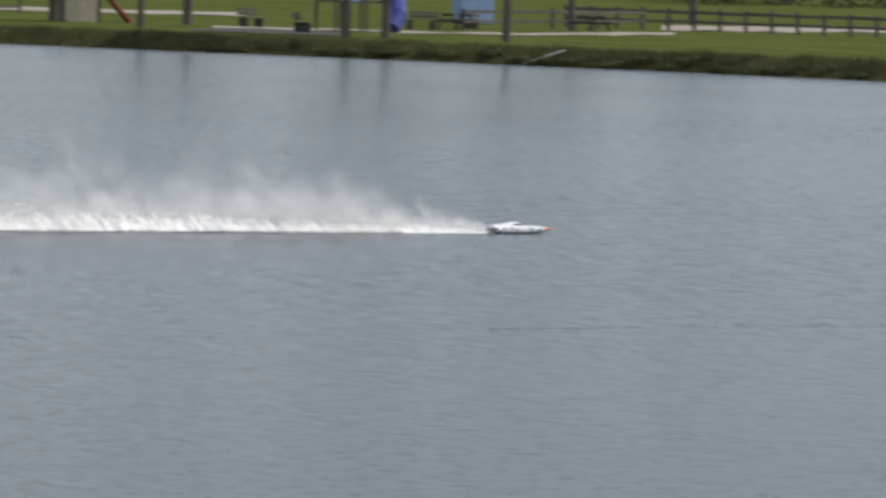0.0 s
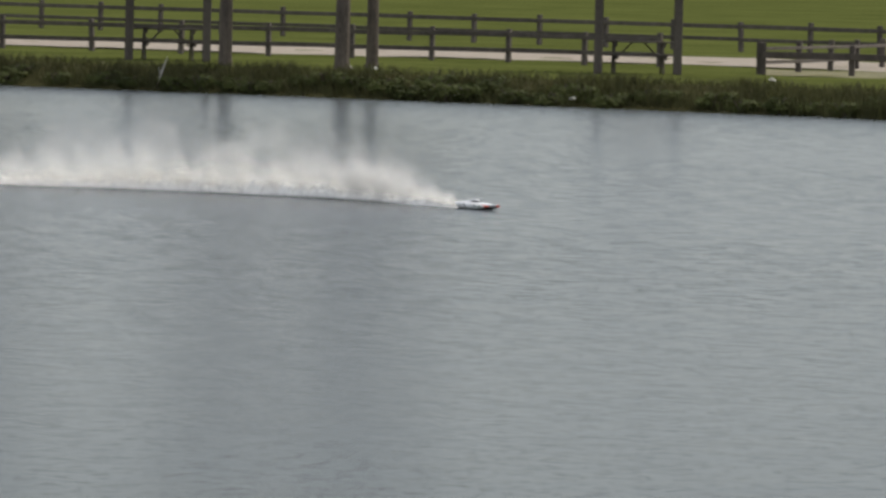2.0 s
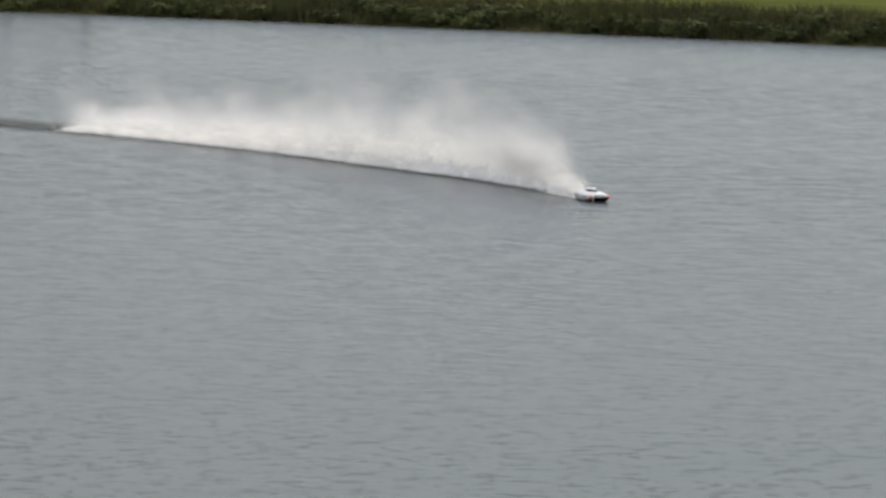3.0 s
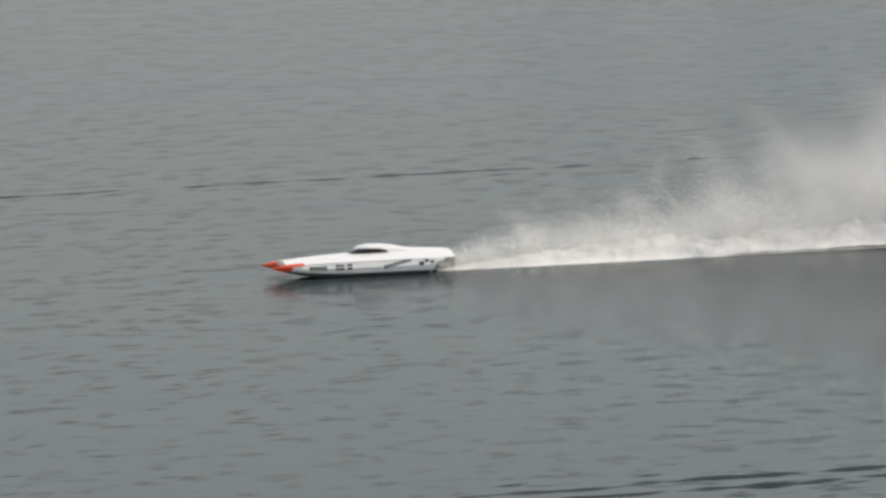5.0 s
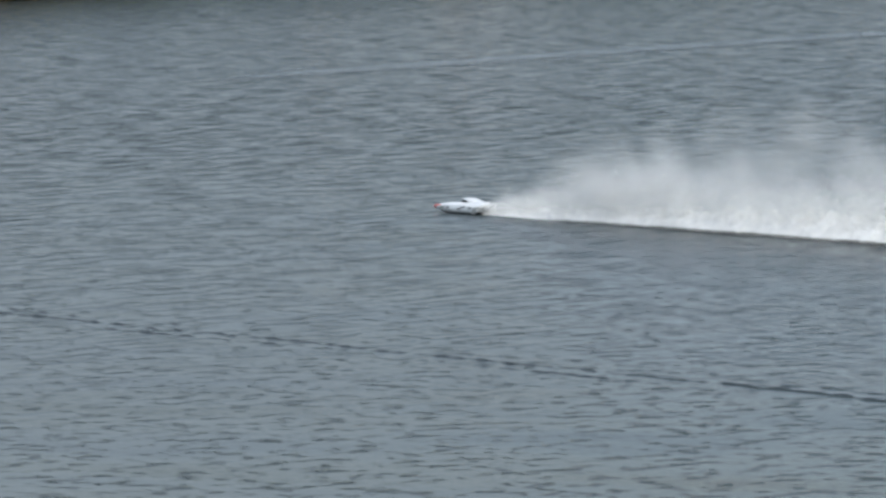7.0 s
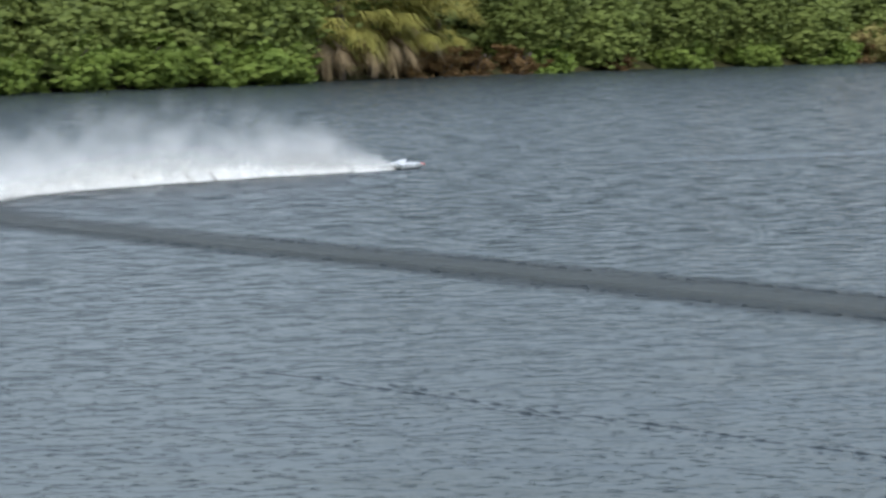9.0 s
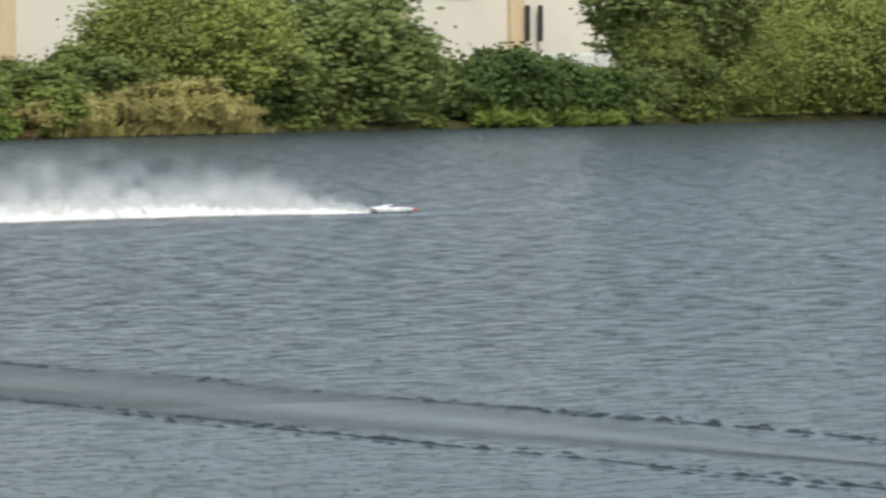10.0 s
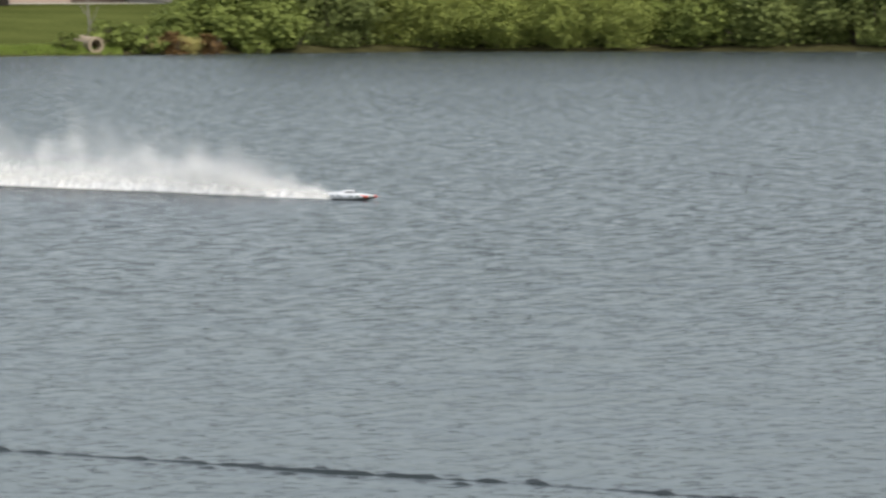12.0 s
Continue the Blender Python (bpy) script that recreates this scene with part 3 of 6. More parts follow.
def bush(name, mat, width, height, seed, leaf=0.11, clumps=70, per=34, stems=6):
    rng = random.Random(seed)
    top = new(name)
    bm = bmesh.new()
    for _ in range(stems):
        a = rng.uniform(0, 6.28)
        r = rng.uniform(0.1, 0.35) * width
        pts = [(0.12 * r * math.cos(a), 0.12 * r * math.sin(a), -0.1), (0.5 * r * math.cos(a), 0.5 * r * math.sin(a), 0.35 * height), (r * math.cos(a + 0.3), r * math.sin(a + 0.3), 0.75 * height)]
        tube(bm, pts, [0.05, 0.035, 0.015], 5)
    part("stem", bm, BARK, top)
    verts, faces = [], []
    lobes = rng.randint(3, 5)
    leaf_cloud(verts, faces, (0, 0, 0.42 * height), (0.42 * width, 0.42 * width, 0.42 * height), clumps // 2, per, leaf, rng)
    for _ in range(lobes):
        a, r = rng.uniform(0, 6.28), rng.uniform(0.15, 0.32) * width
        hh = rng.uniform(0.3, 0.75) * height
        rr = rng.uniform(0.22, 0.34) * width
        leaf_cloud(verts, faces, (r * math.cos(a), r * math.sin(a), hh), (rr, rr, min(hh, 0.26 * height)), clumps // (2 * lobes) + 4, per, leaf, rng)
    from_lists("foliage", verts, faces, mat, top)
    return top


LEAF_DARK = leaf_mat("dark_leaves", (0.115, 0.140, 0.044), (0.230, 0.270, 0.085))
LEAF_GREEN = leaf_mat("green_leaves", (0.120, 0.150, 0.036), (0.240, 0.285, 0.075))
LEAF_BRIGHT = leaf_mat("bright_leaves", (0.125, 0.180, 0.032), (0.260, 0.330, 0.070))
LEAF_OLIVE = leaf_mat("olive_leaves", (0.170, 0.200, 0.050), (0.320, 0.360, 0.095))
LEAF_TAN = leaf_mat("dry_reeds", (0.300, 0.260, 0.090), (0.500, 0.440, 0.170))



LEAF_CREEPER = leaf_mat("creeper_leaves", (0.065, 0.100, 0.030), (0.150, 0.210, 0.060))
LEAF_RUST = leaf_mat("rusty_leaves", (0.12, 0.07, 0.03), (0.24, 0.15, 0.06))
FROND = leaf_mat("palm_fronds", (0.22, 0.21, 0.045), (0.48, 0.42, 0.12))
FROND_DRY = leaf_mat("dry_fronds", (0.22, 0.15, 0.08), (0.46, 0.35, 0.20))
PINE = leaf_mat("pine_needles", (0.02, 0.035, 0.014), (0.05, 0.075, 0.03))

PROTO = {}


def stand(kind, maker, x, y, z, turn=0.0, s=1.0, sz=None):
    """Sets the first of a kind, or a copy of it, at its place."""
    m = Matrix.Translation((x, y, z)) @ Matrix.Rotation(turn, 4, "Z")
    if kind not in PROTO:
        PROTO[kind] = maker()
        PROTO[kind].matrix_basis = m
        ob = PROTO[kind]
    else:
        ob = copy_thing(PROTO[kind], m)
    ob.scale = (s, s, sz or s)
    return ob


def shrub_kind(mat, w, h, label, seed, leaf=0.12, clumps=80, per=34):
    def make():
        return tagged(bush("shrub", mat, w, h, seed, leaf, clumps, per), label, "shrub", "shrubs along the bank")
    return make


SHRUBS = {
    "dark": shrub_kind(LEAF_DARK, 4.2, 4.2, "dark green leafy shrub on the pond bank", 41, 0.14, 150, 54),
    "green": shrub_kind(LEAF_GREEN, 3.4, 2.8, "green broad-leaved shrub at the water's edge", 42, 0.14, 130, 54),
    "bright": shrub_kind(LEAF_BRIGHT, 2.6, 1.3, "low bright green shrub hanging over the water", 43, 0.125, 80, 54),
    "olive": shrub_kind(LEAF_OLIVE, 4.6, 4.6, "olive green willowy shrub on the pond bank", 44, 0.088, 180, 84),
    "creeper": shrub_kind(LEAF_CREEPER, 3.8, 2.5, "mound of green creeper on the pond bank", 45, 0.125, 120, 56),
    "rust": shrub_kind(LEAF_RUST, 1.7, 1.0, "small rusty brown shrub at the water's edge", 46, 0.08, 40),
    "tan": shrub_kind(LEAF_TAN, 2.6, 1.7, "dry tan and olive brush at the water's edge", 49, 0.075, 90, 60),
    "low": shrub_kind(LEAF_GREEN, 1.8, 0.9, "low green weeds on the pond bank", 47, 0.09, 40),
}


def reeds():
    """A stand of dry reeds: many thin upright blades."""
    rng = random.Random(9)
    top = new("reed_bed")
    verts, faces = [], []
    for _ in range(3000):
        a, r = rng.uniform(0, 6.28), abs(rng.gauss(0, 0.95))
        x, y = r * math.cos(a), r * math.sin(a)
        h = rng.uniform(0.5, 2.3) * max(0.25, 1 - 0.4 * r) * (1 + 0.4 * noise.noise((x * 1.5, y * 1.5, 0)))
        lx, ly = rng.gauss(0, 0.35) + 0.25 * x, rng.gauss(0, 0.35) + 0.25 * y
        w = rng.uniform(0.015, 0.035)
        ca, sa = math.cos(a * 3), math.sin(a * 3)
        i = len(verts)
        verts.extend(((x - w * ca, y - w * sa, -0.05), (x + w * ca, y + w * sa, -0.05), (x + lx * 0.4 + w * ca, y + ly * 0.4 + w * sa, h * 0.6), (x + lx * 0.4 - w * ca, y + ly * 0.4 - w * sa, h * 0.6), (x + lx, y + ly, h)))
        faces.extend(((i, i + 1, i + 2, i + 3), (i + 3, i + 2, i + 4)))
    from_lists("foliage", verts, faces, LEAF_TAN, top)
    return tagged(top, "bed of dry golden reeds at the water's edge", "reeds", "reeds along the bank")


def palm():
    """A low fan palm with drooping yellowed fronds and a skirt of dry ones."""
    rng = random.Random(3)
    top = new("fan_palm")
    bm = bmesh.new()
    tube(bm, [(0, 0, -0.1), (0.05, 0, 0.8), (0, 0.05, 1.5)], [0.14, 0.12, 0.1], 8)
    part("trunk", bm, BARK, top)

    def fronds(n, lift, length, mat, z0):
        verts, faces = [], []
        for _ in range(n):
            a = rng.uniform(0, 6.28)
            el = lift + rng.gauss(0, 0.25)
            d = Vector((math.cos(a) * math.cos(el), math.sin(a) * math.cos(el), math.sin(el)))
            tip = Vector((0, 0, z0)) + d * length * rng.uniform(0.5, 0.8)
            side = Vector((-math.sin(a), math.cos(a), 0))
            for k in range(14):
                f = (k / 13 - 0.5) * 2.4
                lead = (d * math.cos(f) + side * math.sin(f)).normalized()
                le = length * 0.5 * rng.uniform(0.8, 1.1)
                mid = tip + lead * le * 0.5
                end = tip + lead * le + Vector((0, 0, -0.45 * le))
                wv = lead.cross(Vector((0, 0, 1)))
                wv = wv.normalized() * 0.022 if wv.length > 0.01 else Vector((0.02, 0, 0))
                i = len(verts)
                verts.extend((tip - wv * 0.4, tip + wv * 0.4, mid + wv, mid - wv, end))
                faces.extend(((i, i + 1, i + 2, i + 3), (i + 3, i + 2, i + 4)))
            i = len(verts)
            verts.extend((Vector((0, 0, z0)) - side * 0.012, Vector((0, 0, z0)) + side * 0.012, tip + side * 0.01, tip - side * 0.01))
            faces.append((i, i + 1, i + 2, i + 3))
        from_lists("fronds", verts, faces, mat, top)
    fronds(26, 0.55, 1.4, FROND, 1.5)
    fronds(16, -0.35, 1.2, FROND, 1.3)
    fronds(16, -0.95, 1.15, FROND_DRY, 1.25)
    return tagged(top, "drooping fan palm with yellow-green and dry brown fronds", "palm", "palms at the water's edge")


def tree(seed, height, spread, mat, crown_from, label, thick=0.2, leaf=0.14, clumps=110, per=36, lean=0.0):
    def make():
        rng = random.Random(seed)
        top = new("tree")
        bm = bmesh.new()
        tube(bm, [(0, 0, -0.15), (lean * 0.3, 0, 0.25), (lean, 0.03, height * 0.5), (lean * 1.3, 0, height * 0.92)], [thick * 1.25, thick, thick * 0.75, thick * 0.3], 10)
        for k in range(7):
            a = rng.uniform(0, 6.28)
            z0 = height * rng.uniform(crown_from, 0.85)
            q = spread * rng.uniform(0.5, 0.9)
            tube(bm, [(lean, 0, z0), (lean + 0.5 * q * math.cos(a), 0.5 * q * math.sin(a), z0 + 0.5), (lean + q * math.cos(a), q * math.sin(a), z0 + rng.uniform(0.2, 1.2))], [thick * 0.35, thick * 0.22, thick * 0.08], 5)
        part("trunk", bm, BARK, top)
        verts, faces = [], []
        cz = height * (1 + crown_from) / 2
        leaf_cloud(verts, faces, (lean, 0, cz), (spread * 0.8, spread * 0.8, height * (1 - crown_from) / 2), clumps // 2, per, leaf, rng)
        for _ in range(6):
            a, r = rng.uniform(0, 6.28), spread * rng.uniform(0.4, 0.8)
            leaf_cloud(verts, faces, (lean + r * math.cos(a), r * math.sin(a), height * rng.uniform(crown_from + 0.05, 0.95)), (spread * 0.4, spread * 0.4, height * 0.12), clumps // 12, per, leaf, rng)
        from_lists("crown", verts, faces, mat, top)
        return tagged(top, label, "tree")
    return make


PINE_TREE = tree(71, 13.0, 2.6, PINE, 0.55, "tall straight pine with a bare grey-brown trunk on the lawn", 0.2, 0.16, 120, 40)
SHADE_TREE = tree(72, 8.0, 4.2, LEAF_DARK, 0.20, "shady broad-leaved tree with a dark trunk beside the lawn", 0.26, 0.15, 280, 60)
BANK_TREE = tree(73, 7.5, 2.6, LEAF_DARK, 0.22, "dense dark green tree on the pond bank", 0.18, 0.14, 250, 66)
BANK_TREE_LIGHT = tree(74, 6.5, 2.7, LEAF_OLIVE, 0.12, "yellow-green bushy tree on the pond bank", 0.15, 0.10, 250, 92)


def plant_left_shore():
    rng = random.Random(6)

    def put(kind, bearing, e, s=1.0, sz=None):
        x, y, z = on_shore(bearing, e - 0.7)
        stand(kind, SHRUBS[kind], x, y, z - 0.05, rng.uniform(0, 6.28), s * rng.uniform(0.9, 1.1), (sz or s) * rng.uniform(0.9, 1.1))

    # dense shrubs on the far bank beyond the turn
    b = -74.0
    while b < -60.2:
        put("bright", b, 0.3, 1.1)
        put("green", b + 0.5, 1.6)
        put("dark", b + 0.3, 4.0, 0.9)
        put("green", b + 1.0, 3.6, 1.15)
        b += 1.15
    for b, e, s in ((-58.5, 0.3, 0.95), (-58.05, 0.2, 1.05), (-57.55, 0.3, 1.0), (-57.1, 0.3, 0.9), (-57.8, 1.6, 1.3), (-57.3, 1.8, 1.2), (-56.5, 0.8, 0.65)):
        x, y, z = on_shore(b, e)
        stand("palm", palm, x, y, z, rng.uniform(0, 6.28), s * 1.3)
    for b in (-58.9, -57.8, -56.9, -56.2, -55.6):
        put("dark", b, 5.6, 1.1)
    for b, e, k, s in ((-60.3, 0.3, "bright", 1.1), (-59.7, 0.3, "bright", 1.1), (-59.1, 0.25, "bright", 1.0), (-60.0, 1.5, "green", 1.05), (-59.2, 1.6, "green", 0.95), (-59.6, 3.6, "dark", 0.9), (-58.5, 3.4, "green", 1.1),
                       (-56.9, 0.2, "rust", 0.8), (-55.3, 0.3, "rust", 1.0), (-54.9, 0.4, "rust", 0.8)):
        put(k, b, e, s)
    put("rust", -56.4, 0.5, 0.8)
    put("rust", -55.9, 0.5, 0.9)
    b = -55.2
    while b < -49.4:
        put("green", b, 1.2, 0.85)
        put("dark", b + 0.4, 3.6, 0.95, 0.95 if b < -51.5 else 0.62)
        put("green", b + 0.8, 3.0, 1.1, 1.1 if b < -51.5 else 0.7)
        put("bright" if int(b * 2) % 3 else "rust", b + 0.3, 0.2, 0.8)
        b += 1.1
    for b in (-49.7, -49.0, -48.3, -47.6, -46.9):
        x, y, z = on_shore(b, 0.15)
        stand("reeds", reeds, x, y, z, rng.uniform(0, 6.28), 0.5 + 0.2 * rng.random())
    for b, e, s in ((-49.9, 0.9, 0.75), (-49.2, 0.7, 0.95), (-48.6, 1.0, 1.1), (-48.0, 0.8, 1.05), (-47.4, 0.9, 1.1), (-46.8, 0.8, 0.9)):
        put("tan", b, e, s)
    for b in (-49.4, -48.5, -47.4):
        put("low", b, 0.5, 0.55)
    for b, e, k, s in ((-50.0, 0.6, "rust", 0.9), (-49.2, 4.0, "green", 0.9), (-48.9, 2.6, "creeper", 0.8), (-47.9, 4.2, "olive", 1.05), (-47.2, 3.8, "olive", 1.15), (-46.6, 2.6, "creeper", 0.9)):
        put(k, b, e, s)
    for b, e, s in ((-46.0, 2.4, 0.85), (-45.3, 3.0, 1.15), (-44.6, 2.2, 1.1), (-44.0, 2.4, 0.8), (-44.9, 5.0, 1.3)):
        put("dark", b, e, s)
    for b, e, s in ((-45.6, 0.6, 0.7), (-44.8, 0.5, 0.6), (-43.6, 0.5, 0.6)):
        put("low", b, e, s)
    for b, e, s in ((-42.9, 1.8, 0.95), (-42.2, 2.2, 1.05), (-41.5, 1.6, 0.85), (-41.0, 1.2, 0.7)):
        put("creeper", b, e, s)
    for b, e in ((-42.6, 0.4), (-42.0, 0.3), (-41.4, 0.3), (-40.8, 0.4)):
        put("bright", b, e, 0.65)
    for kind, maker, b, e, s in (("bank_tree", BANK_TREE, -40.1, 3.4, 0.95), ("bank_tree", BANK_TREE, -39.6, 2.6, 0.95), ("bank_light", BANK_TREE_LIGHT, -39.9, 1.8, 0.55),
                                 ("bank_tree", BANK_TREE, -36.6, 5.0, 1.05), ("bank_tree", BANK_TREE, -35.2, 3.2, 1.0), ("bank_tree", BANK_TREE, -34.2, 3.8, 1.1), ("bank_tree", BANK_TREE, -33.0, 3.0, 1.0),
                                 ("bank_light", BANK_TREE_LIGHT, -31.5, 2.2, 0.85), ("bank_light", BANK_TREE_LIGHT, -30.4, 2.4, 0.95), ("bank_tree", BANK_TREE, -31.8, 5.0, 1.0), ("bank_light", BANK_TREE_LIGHT, -29.5, 3.0, 0.9)):
        x, y, z = on_shore(b, e)
        stand(kind, maker, x, y, z, rng.uniform(0, 6.28), s)
    for b, e, s in ((-38.5, 1.9, 0.85), (-37.6, 2.2, 1.1), (-36.7, 1.8, 0.95), (-36.0, 1.6, 0.75), (-38.1, 4.6, 1.15), (-30.9, 1.0, 0.7), (-31.9, 1.2, 0.7)):
        put("olive", b, e, s)
    for b in (-40.2, -39.4, -35.3, -34.5, -33.8, -33.0, -32.3, -29.4, -28.9, -28.5):
        put("low", b, 0.6, 1.0)
    b = -40.2
    while b < -28.6:
        if not -36.2 < b < -32.2:
            put("dark" if b < -39 else "olive", b, 2.2, 0.62)
        put("dark", b + 0.4, 4.5, 0.8)
        b += 0.62
    for k, b, e, s in (("creeper", -28.9, 0.9, 0.62), ("creeper", -28.45, 0.8, 0.55), ("low", -28.1, 0.7, 0.8), ("tan", -18.7, 1.0, 0.5), ("tan", -18.1, 0.7, 0.55), ("low", -20.0, 1.6, 0.8), ("low", -19.0, 2.4, 1.2)):
        put(k, b, e, s)
    # trees behind the boards past the clubhouse
    for b, r, s in ((-17.4, 186, 1.0), (-16.8, 180, 1.1), (-19.0, 207, 1.3), (-17.7, 202, 1.3)):
        x, y = polar(b, r)
        stand("bank_tree", BANK_TREE, x, y, ground_z(x, y) - 0.1, rng.uniform(0, 6.28), s)
    # thicket past the drain pipe
    for k, b, e, s in (("low", -19.4, 2.2, 1.3), ("low", -18.8, 1.0, 1.1), ("rust", -18.3, 0.7, 1.0), ("rust", -17.7, 0.5, 0.9), ("green", -18.2, 3.2, 0.8), ("green", -17.4, 2.0, 1.0), ("green", -16.9, 1.6, 1.05), ("low", -17.0, 0.4, 0.9)):
        put(k, b, e, s)
    b = -16.3
    while b < -6.2:
        x, y, z = on_shore(b, rng.uniform(3.5, 5.5))
        stand("bank_tree", BANK_TREE, x, y, z, rng.uniform(0, 6.28), rng.uniform(0.9, 1.2))
        put(rng.choice(["dark", "dark", "green", "olive"]), b + 0.5, rng.uniform(1.6, 2.6), 0.9)
        if -14.6 < b < -11.0:
            put("olive", b + 0.2, 1.3, 0.75)
        b += 0.95


plant_left_shore()


def plant_open_bank():
    """Lumps of dark weed along the open bank, thicker in places."""
    rng = random.Random(31)
    make = shrub_kind(LEAF_WEED, 1.5, 0.8, "low dark weeds overhanging the bank of the open lawn", 48, 0.07, 34, 26)
    b = 6.0
    while b < 69:
        thick = 0.5 + 0.5 * noise.noise((b * 0.35, 0, 4))
        x, y, z = on_shore(b, rng.uniform(-0.1, 0.9))
        if not 17.4 < b < 21.0:
            stand("weed", make, x, y, z - 0.06, rng.uniform(0, 6.28), rng.uniform(0.45, 0.75) + 0.45 * thick, rng.uniform(0.4, 0.6) + 0.35 * thick * step(b, 20, 40))
        b += rng.uniform(0.25, 0.6) * (1.5 - thick)


LEAF_WEED = leaf_mat("weed_leaves", (0.045, 0.058, 0.018), (0.115, 0.130, 0.042))
plant_open_bank()


def bank_grass():
    """Rank grass that hangs over the bank of the open side."""
    rng = random.Random(12)
    verts, faces = [], []
    for _ in range(52000):
        b = rng.uniform(2.5, 70)
        if 17.7 < b < 20.8 and rng.random() < 0.9:
            continue
        px, py = polar(b, 137.7 - 1.2 * (b - 18))
        th = math.atan2(py - CENTRE[1], px - CENTRE[0])
        e = rng.uniform(-0.15, 2.1)
        r = shore_radius(th) + e
        x, y = CENTRE[0] + r * math.cos(th), CENTRE[1] + r * math.sin(th)
        z = ground_z(x, y)
        clump = noise.noise((x * 0.6, y * 0.6, 0))
        h = (0.32 + 0.3 * clump + rng.uniform(-0.1, 0.2)) * (1 - 0.45 * step(e, 0.8, 2.1)) * (0.6 + 0.4 * step(b, 9, 22))
        if h < 0.08:
            continue
        w = rng.uniform(0.012, 0.03)
        a = rng.uniform(0, 3.14)
        lx, ly = rng.gauss(0, 0.13), rng.gauss(0, 0.13)
        i = len(verts)
        verts.extend(((x - w * math.cos(a), y - w * math.sin(a), z - 0.04), (x + w * math.cos(a), y + w * math.sin(a), z - 0.04), (x + lx, y + ly, z + h)))
        faces.append((i, i + 1, i + 2))
    g = from_lists("bank_grass", verts, faces, BLADE)
    tagged(g, "rank dark green grass overhanging the pond bank", "grass", kind="stuff")
    # shorter grass at the foot of the lawn on the left shore
    verts, faces = [], []
    for _ in range(16000):
        b = rng.uniform(-29, -19)
        x, y, z = on_shore(b, rng.uniform(-0.1, 1.6)) if rng.random() < 0.02 else (None, None, None)
        if x is None:
            th = math.atan2(polar(b, 150)[1] - CENTRE[1], polar(b, 150)[0])
            r = shore_radius(th) + rng.uniform(-0.1, 1.8)
            x, y = CENTRE[0] + r * math.cos(th), CENTRE[1] + r * math.sin(th)
            z = ground_z(x, y)
        h = 0.16 + 0.16 * noise.noise((x * 0.7, y * 0.7, 0)) + rng.uniform(-0.05, 0.1)
        w, a = rng.uniform(0.012, 0.03), rng.uniform(0, 3.14)
        i = len(verts)
        verts.extend(((x - w * math.cos(a), y - w * math.sin(a), z - 0.03), (x + w * math.cos(a), y + w * math.sin(a), z - 0.03), (x + rng.gauss(0, 0.06), y + rng.gauss(0, 0.06), z + max(0.05, h))))
        faces.append((i, i + 1, i + 2))
    g = from_lists("lawn_edge_grass", verts, faces, LEAF_BRIGHT)
    tagged(g, "bright green grass along the foot of the lawn", "grass", kind="stuff")


bank_grass()


# ---- far side of the field ----
def far_hedge():
    rng = random.Random(21)
    verts, faces = [], []
    for _ in range(520):
        b = rng.uniform(-4.9, 75)
        rr = 262 + 70 * step(b, 26, 42) + 10 * noise.noise((b * 0.3, 0, 0)) + rng.uniform(0, 22)
        x, y = polar(b, rr)
        h = 5.5 + 3 * noise.noise((b * 0.8, 4, 0)) + rng.uniform(-1.5, 1.5)
        leaf_cloud(verts, faces, (x, y, ground_z(x, y) + h * 0.45), (rng.uniform(2, 4), rng.uniform(2, 4), h * 0.5), 18, 24, 0.26, rng)
    for _ in range(160):
        b = rng.uniform(-29, 22)
        x, y = spot(b, rng.uniform(330, 380))
        leaf_cloud(verts, faces, (x, y, ground_z(x, y) + 3), (rng.uniform(3, 5), rng.uniform(3, 5), 3.5), 14, 20, 0.4, rng)
    g = from_lists("far_trees", verts, faces, FIELD_TREE)
    tagged(g, "belt of trees and scrub beyond the field", "woods", kind="stuff")


far_hedge()


def sheet(name, outline_near, outline_far, mat, label, category, lift=0.03, n=60, fray=0.4):
    """A patch laid on the ground between two lines of (bearing, distance) knots."""
    bs = np.linspace(outline_near[0][0], outline_near[-1][0], n)
    na = np.interp(bs, [p[0] for p in outline_near], [p[1] for p in outline_near])
    fa = np.interp(bs, [p[0] for p in outline_far], [p[1] for p in outline_far])
    verts, faces = [], []
    for b, r0, r1 in zip(bs, na, fa):
        for k in range(19):
            u = k / 18
            r = r0 + (r1 - r0) * u + fray * noise.noise((b * 3, u * 2, 7))
            x, y = polar(b, r)
            verts.append((x, y, ground_z(x, y) + lift + 0.05 * noise.noise((x * 0.4, y * 0.4, 0))))
    for i in range(n - 1):
        for k in range(18):
            a = i * 19 + k
            faces.append((a, a + 19, a + 20, a + 1))
    ob = from_lists(name, verts, faces, mat, smooth=True)
    return tagged(ob, label, category, kind="structure")


sheet("track", [(34.5, 139), (38, 134.5), (44, 123.5), (48, 120), (56, 117), (60, 113.5), (70, 112)], [(34.5, 146), (38, 146), (44, 134), (48, 131), (56, 127), (60, 124), (70, 122)], SAND, "pale sandy track behind the rail fence", "track", n=110)
sheet("footpath", [(6.0, 160), (10.6, 161), (13.2, 172)], [(6.0, 163.5), (10.6, 165.5), (13.2, 178)], SAND, "pale concrete footpath across the lawn", "path", n=40, fray=0.1)
sheet("gravel_lane", [(13.0, 182), (15, 187), (17.2, 197)], [(13.0, 196), (15, 200), (17.2, 201)], SAND, "pale gravel lane beyond the fence", "lane", n=40, fray=0.2)
sheet("far_lane", [(2.5, 186), (6.5, 188)], [(2.5, 194), (6.5, 197)], SAND, "pale lane beyond the play area", "lane", n=30, fray=0.2)
